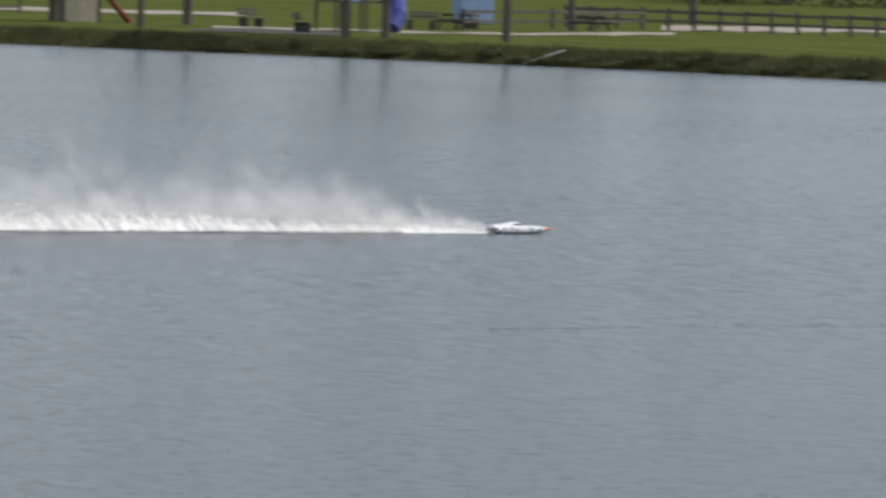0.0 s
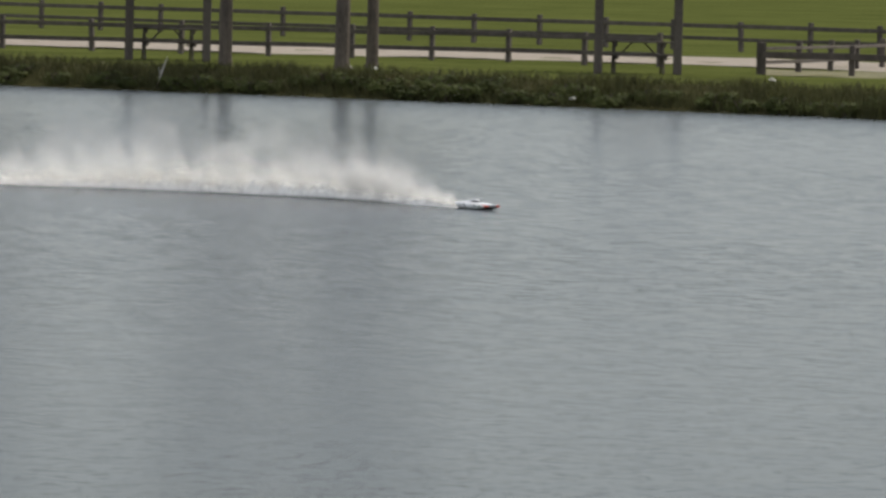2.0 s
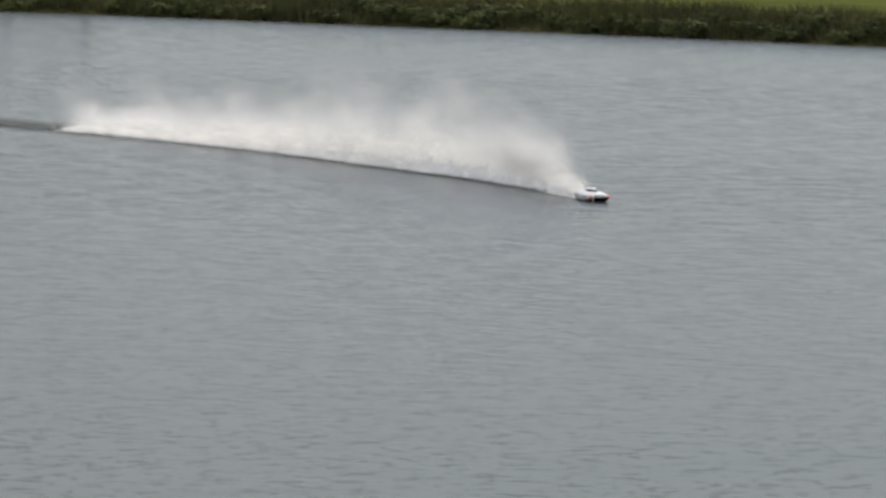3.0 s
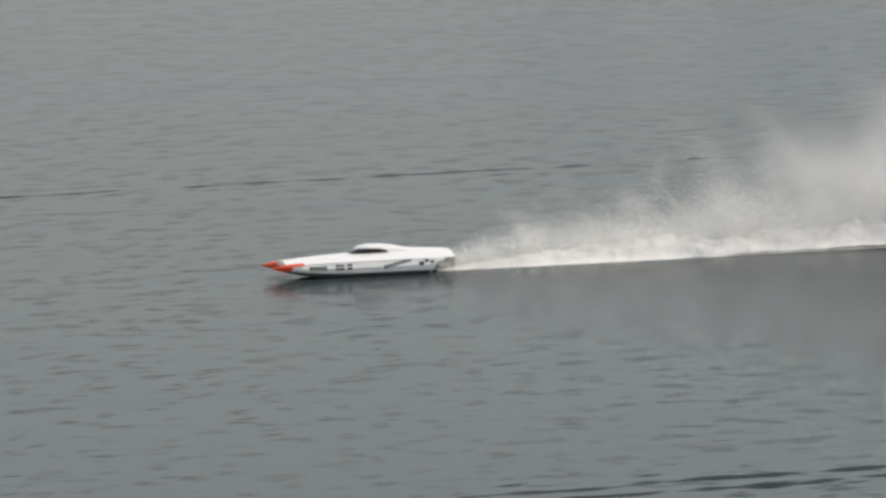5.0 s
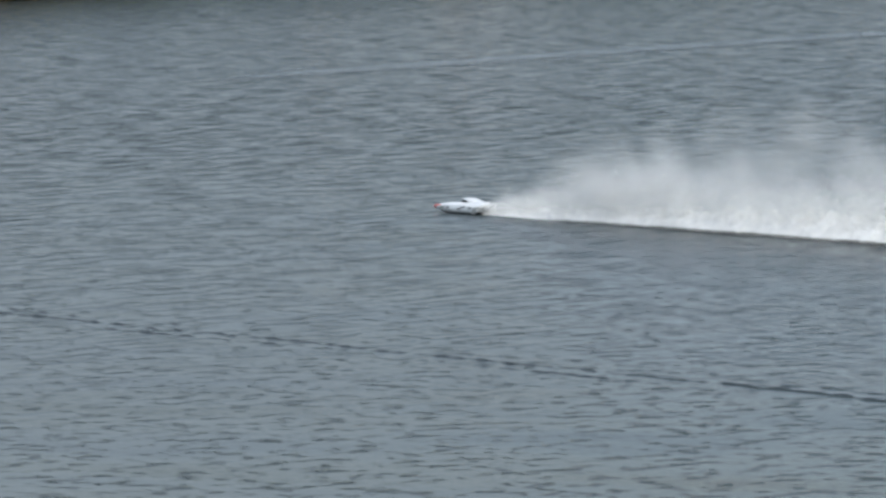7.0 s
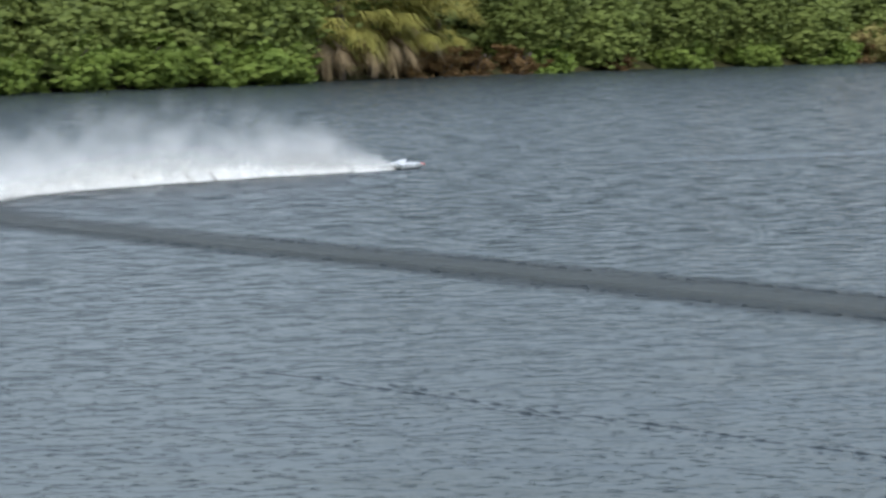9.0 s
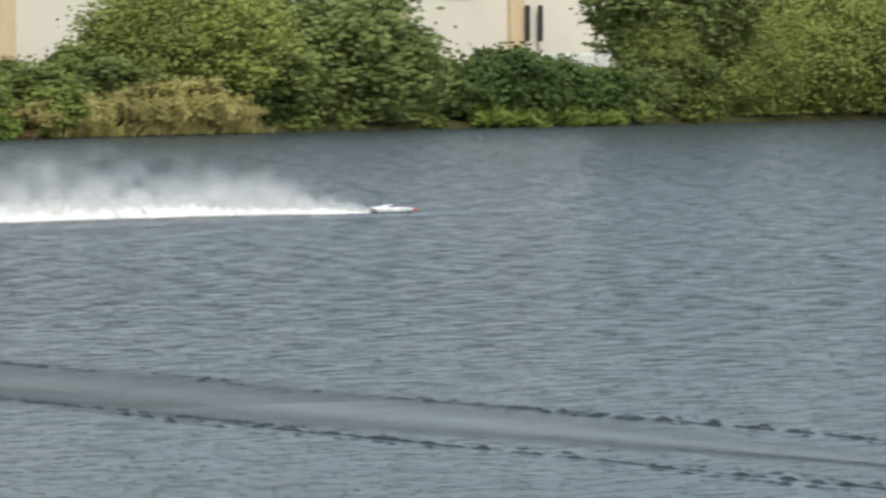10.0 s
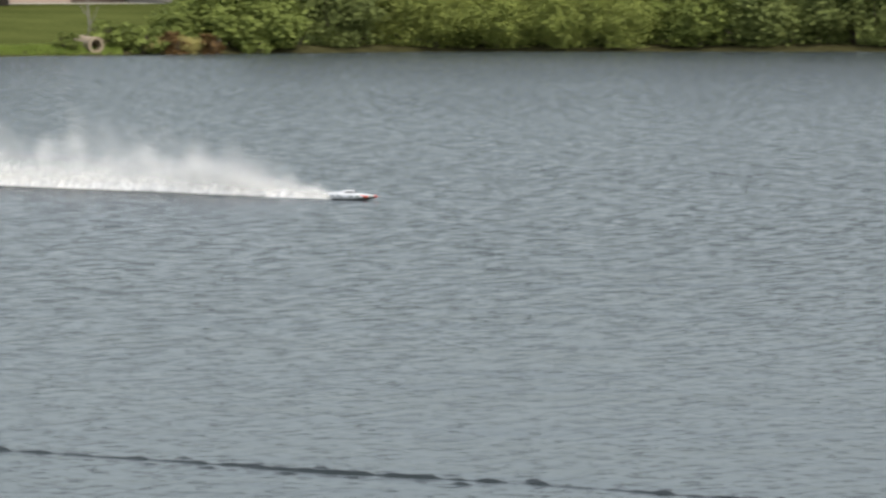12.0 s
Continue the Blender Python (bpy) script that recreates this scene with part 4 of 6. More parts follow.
sheet("worn_patch", [(17.5, 137.7), (19.2, 136.3), (20.5, 134.9), (21.5, 141)], [(17.5, 139.5), (18.4, 144.5), (20.5, 150), (21.5, 150.5)], EARTH, "patch of worn brown earth on the bank", "earth", lift=0.03, n=60)
sheet("mulch_patch", [(5.6, 153), (6.6, 151), (8.0, 151)], [(5.6, 157), (6.6, 162), (8.0, 158)], varied("dark_mulch", (0.035, 0.028, 0.022), (0.07, 0.055, 0.04), 1.5, 14, 0.95, 0.6), "bed of dark mulch under the play area", "mulch", n=30)
sheet("bare_ground", [(57.5, 108), (61, 106.5), (66, 104.5)], [(57.5, 113.5), (61, 112), (66, 110.5)], varied("thin_grass", (0.10, 0.10, 0.035), (0.24, 0.21, 0.11), 0.9, 9, 0.95, 0.5), "thin worn grass by the rail fence", "ground", n=40)


# ---- rail fences ----
def fence(name, posts, height, rails, post_w, label, group):
    """posts: places along the fence; rails: (height of centre, depth) of each board."""
    top = new(name)
    x0, y0 = posts[0]
    z0 = ground_z(x0, y0)
    top.location = (x0, y0, z0)
    bm = bmesh.new()
    box(bm, post_w, post_w, height + 0.2, Matrix.Translation((0, 0, height / 2 - 0.1)), 0.012)
    pm = bpy.data.meshes.new("post")
    bm.to_mesh(pm)
    bm.free()
    pm.materials.append(TIMBER)
    rng = random.Random(len(posts))
    for i, (x, y) in enumerate(posts):
        z = ground_z(x, y)
        p = new("post", pm)
        p.parent = top
        nx, ny = posts[min(i + 1, len(posts) - 1)]
        px, py = posts[max(i - 1, 0)]
        yaw = math.atan2(ny - py, nx - px)
        p.matrix_basis = Matrix.Translation((x - x0, y - y0, z - z0 + rng.uniform(-0.03, 0.03))) @ Matrix.Rotation(yaw, 4, "Z") @ Matrix.Rotation(rng.gauss(0, 0.015), 4, "X") @ Matrix.Rotation(rng.gauss(0, 0.015), 4, "Y")
        if i + 1 < len(posts):
            zz = ground_z(nx, ny)
            d = Vector((nx - x, ny - y, zz - z))
            for hh, dep in rails:
                bm = bmesh.new()
                box(bm, d.length + 0.06, 0.045, dep, None, 0.008)
                r = part("rail", bm, TIMBER, top)
                mid = Vector((x - x0, y - y0, z - z0 + hh + rng.uniform(-0.012, 0.012))) + d / 2
                off = Vector((math.sin(yaw), -math.cos(yaw), 0)) * (post_w / 2 + 0.022)
                r.matrix_basis = Matrix.Translation(mid + off) @ d.to_track_quat("X", "Z").to_matrix().to_4x4()
    return tagged(top, label, "fence", group)


def along(knots, spacing):
    """Places at uneven steps of bearing along knots of (bearing, distance)."""
    out, b = [], knots[0][0]
    while b <= knots[-1][0]:
        r = np.interp(b, [k[0] for k in knots], [k[1] for k in knots])
        out.append(polar(b, float(r)))
        b += float(np.interp(b, [s[0] for s in spacing], [s[1] for s in spacing]))
    return out


BACK = [(11.5, 186), (16.4, 179), (21.3, 174), (25.8, 171), (28.4, 172), (32.4, 173), (37, 169), (40, 164), (45.9, 149), (52.5, 140.5), (56.7, 136), (62, 129), (72, 120)]
fence("rail_fence", along(BACK, [(12, 0.40), (17, 0.41), (25, 0.51), (28, 0.56), (32, 0.66), (38, 0.75), (44, 0.88), (50, 0.98), (55, 1.05), (62, 1.12), (70, 1.2)]), 1.12, [(0.92, 0.15), (0.45, 0.13)], 0.16, "long dark weathered timber rail fence beyond the track", "park fences")
fence("rail_fence", along([(38.42, 132.2), (41, 127), (44.1, 121.2)], [(37, 0.925), (44, 0.925)]), 1.02, [(0.68, 0.40)], 0.17, "dark timber fence with one wide board beside the track", "park fences")
fence("rail_fence", along([(44.2, 120), (46, 119), (50, 116.8), (53.3, 115.8), (57.0, 113.2)], [(44, 1.4), (48, 1.38), (52, 1.2), (57, 1.15)]), 1.05, [(0.86, 0.14), (0.38, 0.14)], 0.15, "dark timber two-rail fence beside the track", "park fences")
fence("rail_fence", along([(31.9, 144), (35.1, 139.9), (37.6, 134.6)], [(32, 0.82), (38, 0.86)]), 0.62, [(0.42, 0.2)], 0.15, "low dark timber rail at the edge of the track", "park fences")
fence("rail_fence", along([(57.45, 109), (58.8, 109), (61.6, 108.2), (63, 107), (70, 103)], [(57, 1.38), (63, 1.42)]), 0.95, [(0.58, 0.2)], 0.17, "dark timber fence with one low rail by the worn grass", "park fences")
fence("rail_fence", [polar(57.4, 109.4), polar(58.0, 111.5), polar(58.5, 114), polar(58.9, 116), polar(59.3, 118)], 0.95, [(0.75, 0.1), (0.35, 0.1)], 0.16, "short return of dark timber fence to the track", "park fences")
fence("rail_fence", [polar(29.32, 135.1), polar(30.0, 136.4), polar(30.3, 138.5), polar(30.75, 139.5), polar(31.4, 141)], 0.9, [(0.34, 0.13)], 0.14, "short dark timber rail on the lawn", "park fences")
fence("rail_fence", along([(9.9, 170), (11.3, 178), (13.3, 186)], [(9, 0.7), (14, 0.7)]), 1.0, [(0.85, 0.14), (0.4, 0.14)], 0.15, "dark timber fence behind the footpath", "park fences")
fence("rail_fence", along([(2.0, 178), (3.1, 181)], [(2, 0.5), (4, 0.5)]), 0.9, [(0.8, 0.1), (0.3, 0.1)], 0.12, "dark timber fence by the lane", "park fences")


# ---- trees of the picnic side ----
for b, r, s, zs in ((44.60, 111.4, 1.0, 1.0), (45.18, 113.1, 0.9, 0.95), (49.07, 104.7, 0.95, 1.05), (50.89, 103.4, 1.1, 1.0), (51.36, 106.0, 0.9, 0.97), (8.08, 148.1, 0.95, 0.9), (8.70, 150.1, 0.9, 1.0), (10.59, 149.6, 0.9, 0.9), (4.88, 156.5, 0.8, 0.8), (5.61, 164.8, 1.1, 0.9), (11.59, 177.6, 0.9, 0.9), (13.48, 199.5, 1.2, 1.0), (25.69, 169.8, 0.85, 0.9)):
    x, y = polar(b, r)
    stand("pine", PINE_TREE, x, y, ground_z(x, y) - 0.02, x * 1.7 + y, s, zs)


# ---- picnic tables and shelters ----
def picnic_table(wood=None, label="dark weathered wooden picnic table with fixed benches"):
    wood = wood or TIMBER

    def make():
        top = new("picnic_table")
        for k in range(5):
            bm = bmesh.new()
            box(bm, 1.8, 0.135, 0.04, Matrix.Translation((0, (k - 2) * 0.145, 0.74)), 0.006)
            part("tabletop_plank", bm, wood, top)
        for s in (1, -1):
            for k in (0, 1):
                bm = bmesh.new()
                box(bm, 1.8, 0.125, 0.04, Matrix.Translation((0, s * (0.62 + 0.135 * k), 0.45)), 0.006)
                part("bench_plank", bm, wood, top)
        for x in (-0.62, 0.62):
            for s in (1, -1):
                bm = bmesh.new()
                box(bm, 0.05, 0.11, 0.86, Matrix.Translation((x, s * 0.42, 0.37)) @ Matrix.Rotation(s * 0.5, 4, "X"), 0.006)
                part("leg", bm, wood, top)
            bm = bmesh.new()
            box(bm, 0.05, 1.5, 0.1, Matrix.Translation((x + 0.05, 0, 0.385)), 0.006)
            part("cross_beam", bm, wood, top)
            bm = bmesh.new()
            box(bm, 0.05, 0.68, 0.09, Matrix.Translation((x + 0.05, 0, 0.675)), 0.006)
            part("top_beam", bm, wood, top)
            bm = bmesh.new()
            box(bm, 0.62, 0.07, 0.04, Matrix.Translation((x * 0.55, 0, 0.55)) @ Matrix.Rotation(0.75 if x > 0 else -0.75, 4, "Y"), 0.005)
            part("brace", bm, wood, top)
        return tagged(top, label, "picnic table", "picnic tables")
    return make


ROOF = varied("brown_roof", (0.06, 0.045, 0.035), (0.11, 0.085, 0.07), 1.5, 20, 0.85, 0.5)


def shelter():
    """A small square picnic shelter: four posts, beams and a hipped roof."""
    top = new("picnic_shelter")
    for x in (-1.15, 1.15):
        for y in (-1.15, 1.15):
            bm = bmesh.new()
            box(bm, 0.24, 0.24, 3.1, Matrix.Translation((x, y, 1.45)), 0.02)
            part("post", bm, TIMBER, top)
    for s in (-1, 1):
        bm = bmesh.new()
        box(bm, 2.9, 0.1, 0.22, Matrix.Translation((0, s * 1.15, 2.95)), 0.01)
        part("beam", bm, TIMBER, top)
        bm = bmesh.new()
        box(bm, 0.1, 2.6, 0.2, Matrix.Translation((s * 1.15, 0, 3.05)), 0.01)
        part("beam", bm, TIMBER, top)
    bm = bmesh.new()
    low = [bm.verts.new((x, y, 3.1)) for x, y in ((-1.9, -1.9), (1.9, -1.9), (1.9, 1.9), (-1.9, 1.9))]
    eave = [bm.verts.new((v.co.x, v.co.y, 3.22)) for v in low]
    peak = bm.verts.new((0, 0, 4.3))
    bm.faces.new(low[::-1])
    for k in range(4):
        bm.faces.new((low[k], low[(k + 1) % 4], eave[(k + 1) % 4], eave[k]))
        bm.faces.new((eave[k], eave[(k + 1) % 4], peak))
    part("roof", bm, ROOF, top)
    return tagged(top, "small dark timber picnic shelter with a hipped roof", "shelter", "picnic shelters")


for b, r, yaw in ((48.17, 109.4, 0.0), (55.5, 106.6, 0.0)):
    x, y = polar(b, r)
    turn = -radians(plan_bearing(b))
    stand("shelter", shelter, x, y, ground_z(x, y) - 0.02, turn)
    stand("table", picnic_table(), x, y, ground_z(x, y), turn + 0.06, 1.14, 1.26)
for b, r in ((9.8, 171.0), (11.9, 176)):
    x, y = polar(b, r)
    stand("table", picnic_table(), x, y, ground_z(x, y), 0.4)


# ---- things on the lawn ----
def mound(name, w, d, h, mat, label, category, seed):
    top_v, top_f = [], []
    n, m = 26, 9
    for j in range(m + 1):
        u = j / m
        for i in range(n):
            a = 2 * math.pi * i / n
            rr = u * (1 + 0.12 * noise.noise((math.cos(a) * 2, math.sin(a) * 2, seed)))
            z = h * max(0.0, 1 - u * u) ** 1.1 * (1 + 0.45 * noise.noise((rr * 3 * math.cos(a), rr * 3 * math.sin(a), seed))) + 0.06 * noise.noise((rr * 9 * math.cos(a), rr * 9 * math.sin(a), seed)) * (1 - u)
            top_v.append((w / 2 * rr * math.cos(a), d / 2 * rr * math.sin(a), z - 0.06))
    for j in range(m):
        for i in range(n):
            a, b = j * n + i, j * n + (i + 1) % n
            top_f.append((a, a + n, b + n, b))
    ob = from_lists(name, top_v, top_f, mat, smooth=True)
    return tagged(ob, label, category)


HAY = varied("cut_brush", (0.035, 0.030, 0.018), (0.105, 0.080, 0.046), 2.5, 18, 0.95, 1.0, dist=0.08)
for b, r, w, h, sd in ((23.66, 149.5, 3.1, 0.92, 1), (24.72, 160, 3.3, 0.98, 2)):
    x, y = polar(b, r)
    ob = mound("brush_heap", w, w * 0.8, h, HAY, "rounded pile of cut brown brush on the lawn", "brush pile", sd)
    ob.location = (x, y, ground_z(x, y))
    ob["group"] = "brush piles"
    rng = random.Random(sd)
    verts, faces = [], []
    for _ in range(2600):
        a, u = rng.uniform(0, 6.28), math.sqrt(rng.random())
        z = h * max(0.0, 1 - u * u) ** 0.8
        p = Vector((w / 2 * u * math.cos(a), w * 0.4 * u * math.sin(a), z - 0.05))
        q = Vector((rng.gauss(0, 1), rng.gauss(0, 1), rng.gauss(0, 0.5))).normalized() * rng.uniform(0.1, 0.35)
        i = len(verts)
        verts.extend((p, p + Vector((0, 0, 0.02)), p + q + Vector((0, 0, 0.06))))
        faces.append((i, i + 1, i + 2))
    tw = from_lists("twigs", verts, faces, HAY, ob)
HEAP_SAND = varied("heap_sand", (0.16, 0.135, 0.105), (0.30, 0.255, 0.20), 0.7, 9, 0.95, 0.8, dist=0.08)
x, y = polar(34.6, 144)
ob = mound("sand_mound", 8.4, 5.0, 0.90, HEAP_SAND, "low uneven heap of pale sand by the track", "sand heap", 5)
ob.location = (x, y, ground_z(x, y))

PAINT_WHITE = varied("worn_white_paint", (0.6, 0.58, 0.52), (0.75, 0.73, 0.68), 2, 18, 0.7, 0.2)
GREY_BOARD = varied("grey_board", (0.33, 0.31, 0.27), (0.46, 0.43, 0.38), 2, 18, 0.8, 0.3)


def plank_ramp(b0, b1, boards, label):
    """Boards from the water's edge up the bank, between two bearings."""
    top = new("landing_ramp")
    x0, y0, _ = on_shore(b0, -0.5)
    x1, y1, z1 = on_shore(b1, 0.9)
    top.location = (x0, y0, 0.0)
    d = Vector((x1 - x0, y1 - y0, 0.58))
    side = Vector((d.y, -d.x, 0)).normalized()
    for k in range(boards):
        bm = bmesh.new()
        box(bm, d.length, 0.36, 0.06, None, 0.01)
        o = part("board", bm, PALE_BOARD, top)
        o.matrix_basis = Matrix.Translation(d / 2 + side * (0.44 * k) + Vector((0, 0, 0.05 + 0.02 * k))) @ d.to_track_quat("X", "Z").to_matrix().to_4x4()
    bm = bmesh.new()
    for u in (0.45, 0.95):
        box(bm, 0.08, 0.08, 0.58 * u, Matrix.Translation(Vector((d.x * u, d.y * u, 0.29 * u))), 0.006)
    part("post", bm, TIMBER, top)
    return tagged(top, label, "ramp", "landing ramps")


PALE_BOARD = varied("pale_board", (0.42, 0.40, 0.36), (0.56, 0.54, 0.49), 2, 18, 0.8, 0.3)
plank_ramp(34.30, 35.25, 2, "pale grey landing boards sloping down the bank into the water")
plank_ramp(10.85, 11.50, 1, "pale landing board sloping down the bank into the water")

# a dead branch leaning on the bank
bm = bmesh.new()
x, y, z = on_shore(48.0, 0.1)
tube(bm, [(0, 0, -0.05), (0.12, 0.12, 0.4), (0.3, 0.2, 0.9)], [0.035, 0.028, 0.012], 6)
tube(bm, [(0.12, 0.12, 0.4), (0.06, 0.1, 0.62)], [0.018, 0.008], 5)
ob = part("dead_branch", bm, GREY_BOARD)
ob.location = (x, y, max(z, 0))
ob.rotation_euler = (0, 0, -0.9)
tagged(ob, "pale dead branch leaning on the grassy bank", "branch")

# litter
rng = random.Random(31)
for b, e in ((54.5, 0.15), (52.7, 0.1), (51.0, 5.0), (51.4, 5.2), (36.2, 15), (37.2, 13), (39.2, 9), (57.6, 9.5), (60.0, 0.2), (38.0, 0.2), (38.6, 0.15)):
    x, y, z = on_shore(b, e)
    bm = bmesh.new()
    bmesh.ops.create_icosphere(bm, subdivisions=1, radius=0.11)
    for v in bm.verts:
        v.co = Vector((v.co.x * 1.3, v.co.y, v.co.z * 0.55)) * rng.uniform(0.8, 1.2)
    ob = part("litter", bm, PAINT_WHITE)
    ob.location = (x, y, max(z, 0.0) + (0.16 if e < 1 else 0.04))
    tagged(ob, "crumpled scrap of white litter on the bank grass", "litter", "litter")
for b, e, w in ((36.8, 14, 1.1),):
    x, y, z = on_shore(b, e)
    bm = bmesh.new()
    box(bm, w, 0.09, 0.06, None, 0.01)
    ob = part("board", bm, PAINT_WHITE)
    ob.location = (x, y, z + 0.05)
    tagged(ob, "loose white board lying on the grass", "board")


def utility_pole():
    top = new("utility_pole")
    bm = bmesh.new()
    tube(bm, [(0, 0, -0.2), (0, 0, 4), (0, 0, 9)], [0.14, 0.12, 0.10], 10)
    part("shaft", bm, TIMBER, top)
    bm = bmesh.new()
    box(bm, 1.8, 0.1, 0.12, Matrix.Translation((0, 0.1, 8.3)), 0.01)
    part("crossarm", bm, TIMBER, top)
    return tagged(top, "dark wooden utility pole standing on the lawn", "pole")


x, y = polar(17.93, 146)
ob = utility_pole()
ob.location = (x, y, ground_z(x, y))


def grill_bin():
    """A dark barbecue box on legs, with a low shelf."""
    top = new("barbecue")
    bm = bmesh.new()
    box(bm, 1.05, 0.6, 0.62, Matrix.Translation((0, 0, 0.62)), 0.05)
    part("body", bm, DARK_IRON, top)
    bm = bmesh.new()
    tube(bm, [(-0.5, 0, 0.95), (0.5, 0, 0.95)], [0.18, 0.18], 10)
    part("lid", bm, DARK_IRON, top)
    for x in (-0.45, 0.45):
        for y in (-0.22, 0.22):
            bm = bmesh.new()
            box(bm, 0.06, 0.06, 0.36, Matrix.Translation((x, y, 0.16)), 0.006)
            part("leg", bm, DARK_IRON, top)
    bm = bmesh.new()
    box(bm, 0.5, 0.4, 0.08, Matrix.Translation((-0.75, 0, 0.12)), 0.01)
    part("shelf", bm, DARK_IRON, top)
    return tagged(top, "dark iron barbecue box on legs on the lawn", "barbecue")


DARK_IRON = varied("dark_iron", (0.02, 0.02, 0.022), (0.05, 0.045, 0.042), 3, 30, 0.6, 0.3)
x, y = polar(17.36, 151)
ob = grill_bin()
ob.matrix_basis = Matrix.Translation((x, y, ground_z(x, y))) @ Matrix.Rotation(-0.3, 4, "Z") @ Matrix.Diagonal((0.95, 0.95, 0.8, 1))


# ---- play area ----
TAN_PANEL = varied("tan_panel", (0.36, 0.30, 0.20), (0.46, 0.39, 0.28), 2, 20, 0.8, 0.2)
BLUE_PLASTIC = varied("blue_plastic", (0.02, 0.03, 0.16), (0.03, 0.05, 0.24), 2, 20, 0.4, 0.05)
PALE_BLUE = varied("pale_blue_plastic", (0.16, 0.24, 0.40), (0.22, 0.32, 0.48), 2, 20, 0.4, 0.05)
RED_PLASTIC = varied("red_plastic", (0.30, 0.05, 0.04), (0.38, 0.08, 0.06), 2, 20, 0.4, 0.05)


def play_tower():
    top = new("play_tower")
    for x in (-0.85, 0.85):
        for y in (-0.85, 0.85):
            bm = bmesh.new()
            box(bm, 0.14, 0.14, 3.4, Matrix.Translation((x, y, 1.6)), 0.01)
            part("post", bm, TIMBER, top)
    bm = bmesh.new()
    box(bm, 1.8, 1.8, 0.1, Matrix.Translation((0, 0, 1.25)), 0.01)
    part("platform", bm, TIMBER, top)
    for s in (-1, 1):
        bm = bmesh.new()
        box(bm, 1.55, 0.05, 1.5, Matrix.Translation((0, s * 0.88, 0.72)), 0.01)
        part("wall_panel", bm, TAN_PANEL, top)
        bm = bmesh.new()
        box(bm, 0.05, 1.55, 0.7, Matrix.Translation((s * 0.88, 0, 1.65)), 0.01)
        part("wall_panel", bm, TAN_PANEL, top)
    bm = bmesh.new()
    box(bm, 0.12, 0.7, 2.9, Matrix.Translation((1.75, 0, 0.95)) @ Matrix.Rotation(-0.75, 4, "Y"), 0.02)
    part("slide", bm, RED_PLASTIC, top)
    bm = bmesh.new()
    low = [bm.verts.new((x, y, 3.2)) for x, y in ((-1.1, -1.1), (1.1, -1.1), (1.1, 1.1), (-1.1, 1.1))]
    peak = bm.verts.new((0, 0, 4.1))
    bm.faces.new(low[::-1])
    for k in range(4):
        bm.faces.new((low[k], low[(k + 1) % 4], peak))
    part("roof", bm, ROOF, top)
    return tagged(top, "wooden play tower with tan panels and a slide", "play tower")


x, y = polar(3.85, 166)
ob = play_tower()
ob.matrix_basis = Matrix.Translation((x, y, ground_z(x, y))) @ Matrix.Rotation(-0.1, 4, "Z")


def play_frame():
    top = new("climbing_frame")
    for x in (-1.3, 0, 1.3):
        for y in (-0.8, 0.8):
            bm = bmesh.new()
            tube(bm, [(x, y, -0.1), (x, y, 2.9)], [0.06, 0.06], 8)
            part("post", bm, DARK_IRON, top)
    bm = bmesh.new()
    box(bm, 2.7, 1.6, 0.08, Matrix.Translation((0, 0, 1.3)), 0.01)
    part("deck", bm, DARK_IRON, top)
    bm = bmesh.new()
    tube(bm, [(1.2, -0.9, 1.6), (1.5, -1.5, 1.3), (1.2, -2.0, 0.8), (0.7, -2.2, 0.2)], [0.38, 0.4, 0.4, 0.42], 12)
    part("tube_slide", bm, BLUE_PLASTIC, top, "dark blue plastic tube slide")
    bm = bmesh.new()
    box(bm, 1.0, 0.06, 1.2, Matrix.Translation((-0.6, -0.85, 1.9)), 0.02)
    part("panel", bm, PALE_BLUE, top, "pale blue panel")
    return tagged(top, "dark metal climbing frame with a blue tube slide", "climbing frame")


x, y = polar(8.15, 162)
ob = play_frame()
ob.matrix_basis = Matrix.Translation((x, y, ground_z(x, y))) @ Matrix.Rotation(0.1, 4, "Z")


def park_bench():
    top = new("park_bench")
    for k in range(3):
        bm = bmesh.new()
        box(bm, 1.5, 0.13, 0.04, Matrix.Translation((0, (k - 1) * 0.15, 0.45)), 0.006)
        part("seat_slat", bm, TIMBER, top)
    for k in range(2):
        bm = bmesh.new()
        box(bm, 1.5, 0.035, 0.14, Matrix.Translation((0, 0.25 + 0.02 * k, 0.62 + 0.18 * k)), 0.006)
        part("back_slat", bm, TIMBER, top)
    for x in (-0.6, 0.6):
        bm = bmesh.new()
        box(bm, 0.07, 0.45, 0.45, Matrix.Translation((x, 0, 0.21)), 0.01)
        part("leg", bm, DARK_IRON, top)
    return tagged(top, "dark wooden park bench by the play area", "bench", "park benches")


for b, r in ((7.4, 156), (9.25, 168), (10.0, 174), (6.6, 163)):
    x, y = polar(b, r)
    stand("bench", park_bench, x, y, ground_z(x, y), 0.2 + b)
x, y = polar(10.05, 185)
bm = bmesh.new()
box(bm, 1.9, 1.0, 2.2, Matrix.Translation((0, 0, 1.1)), 0.05)
ob = new("kiosk")
part("cabin", bm, PALE_BLUE, ob)
bm = bmesh.new()
box(bm, 2.1, 1.2, 0.15, Matrix.Translation((0, 0, 2.28)), 0.03)
part("roof", bm, PAINT_WHITE, ob)
ob.location = (x, y, ground_z(x, y))
tagged(ob, "small pale blue kiosk behind the play area", "kiosk")


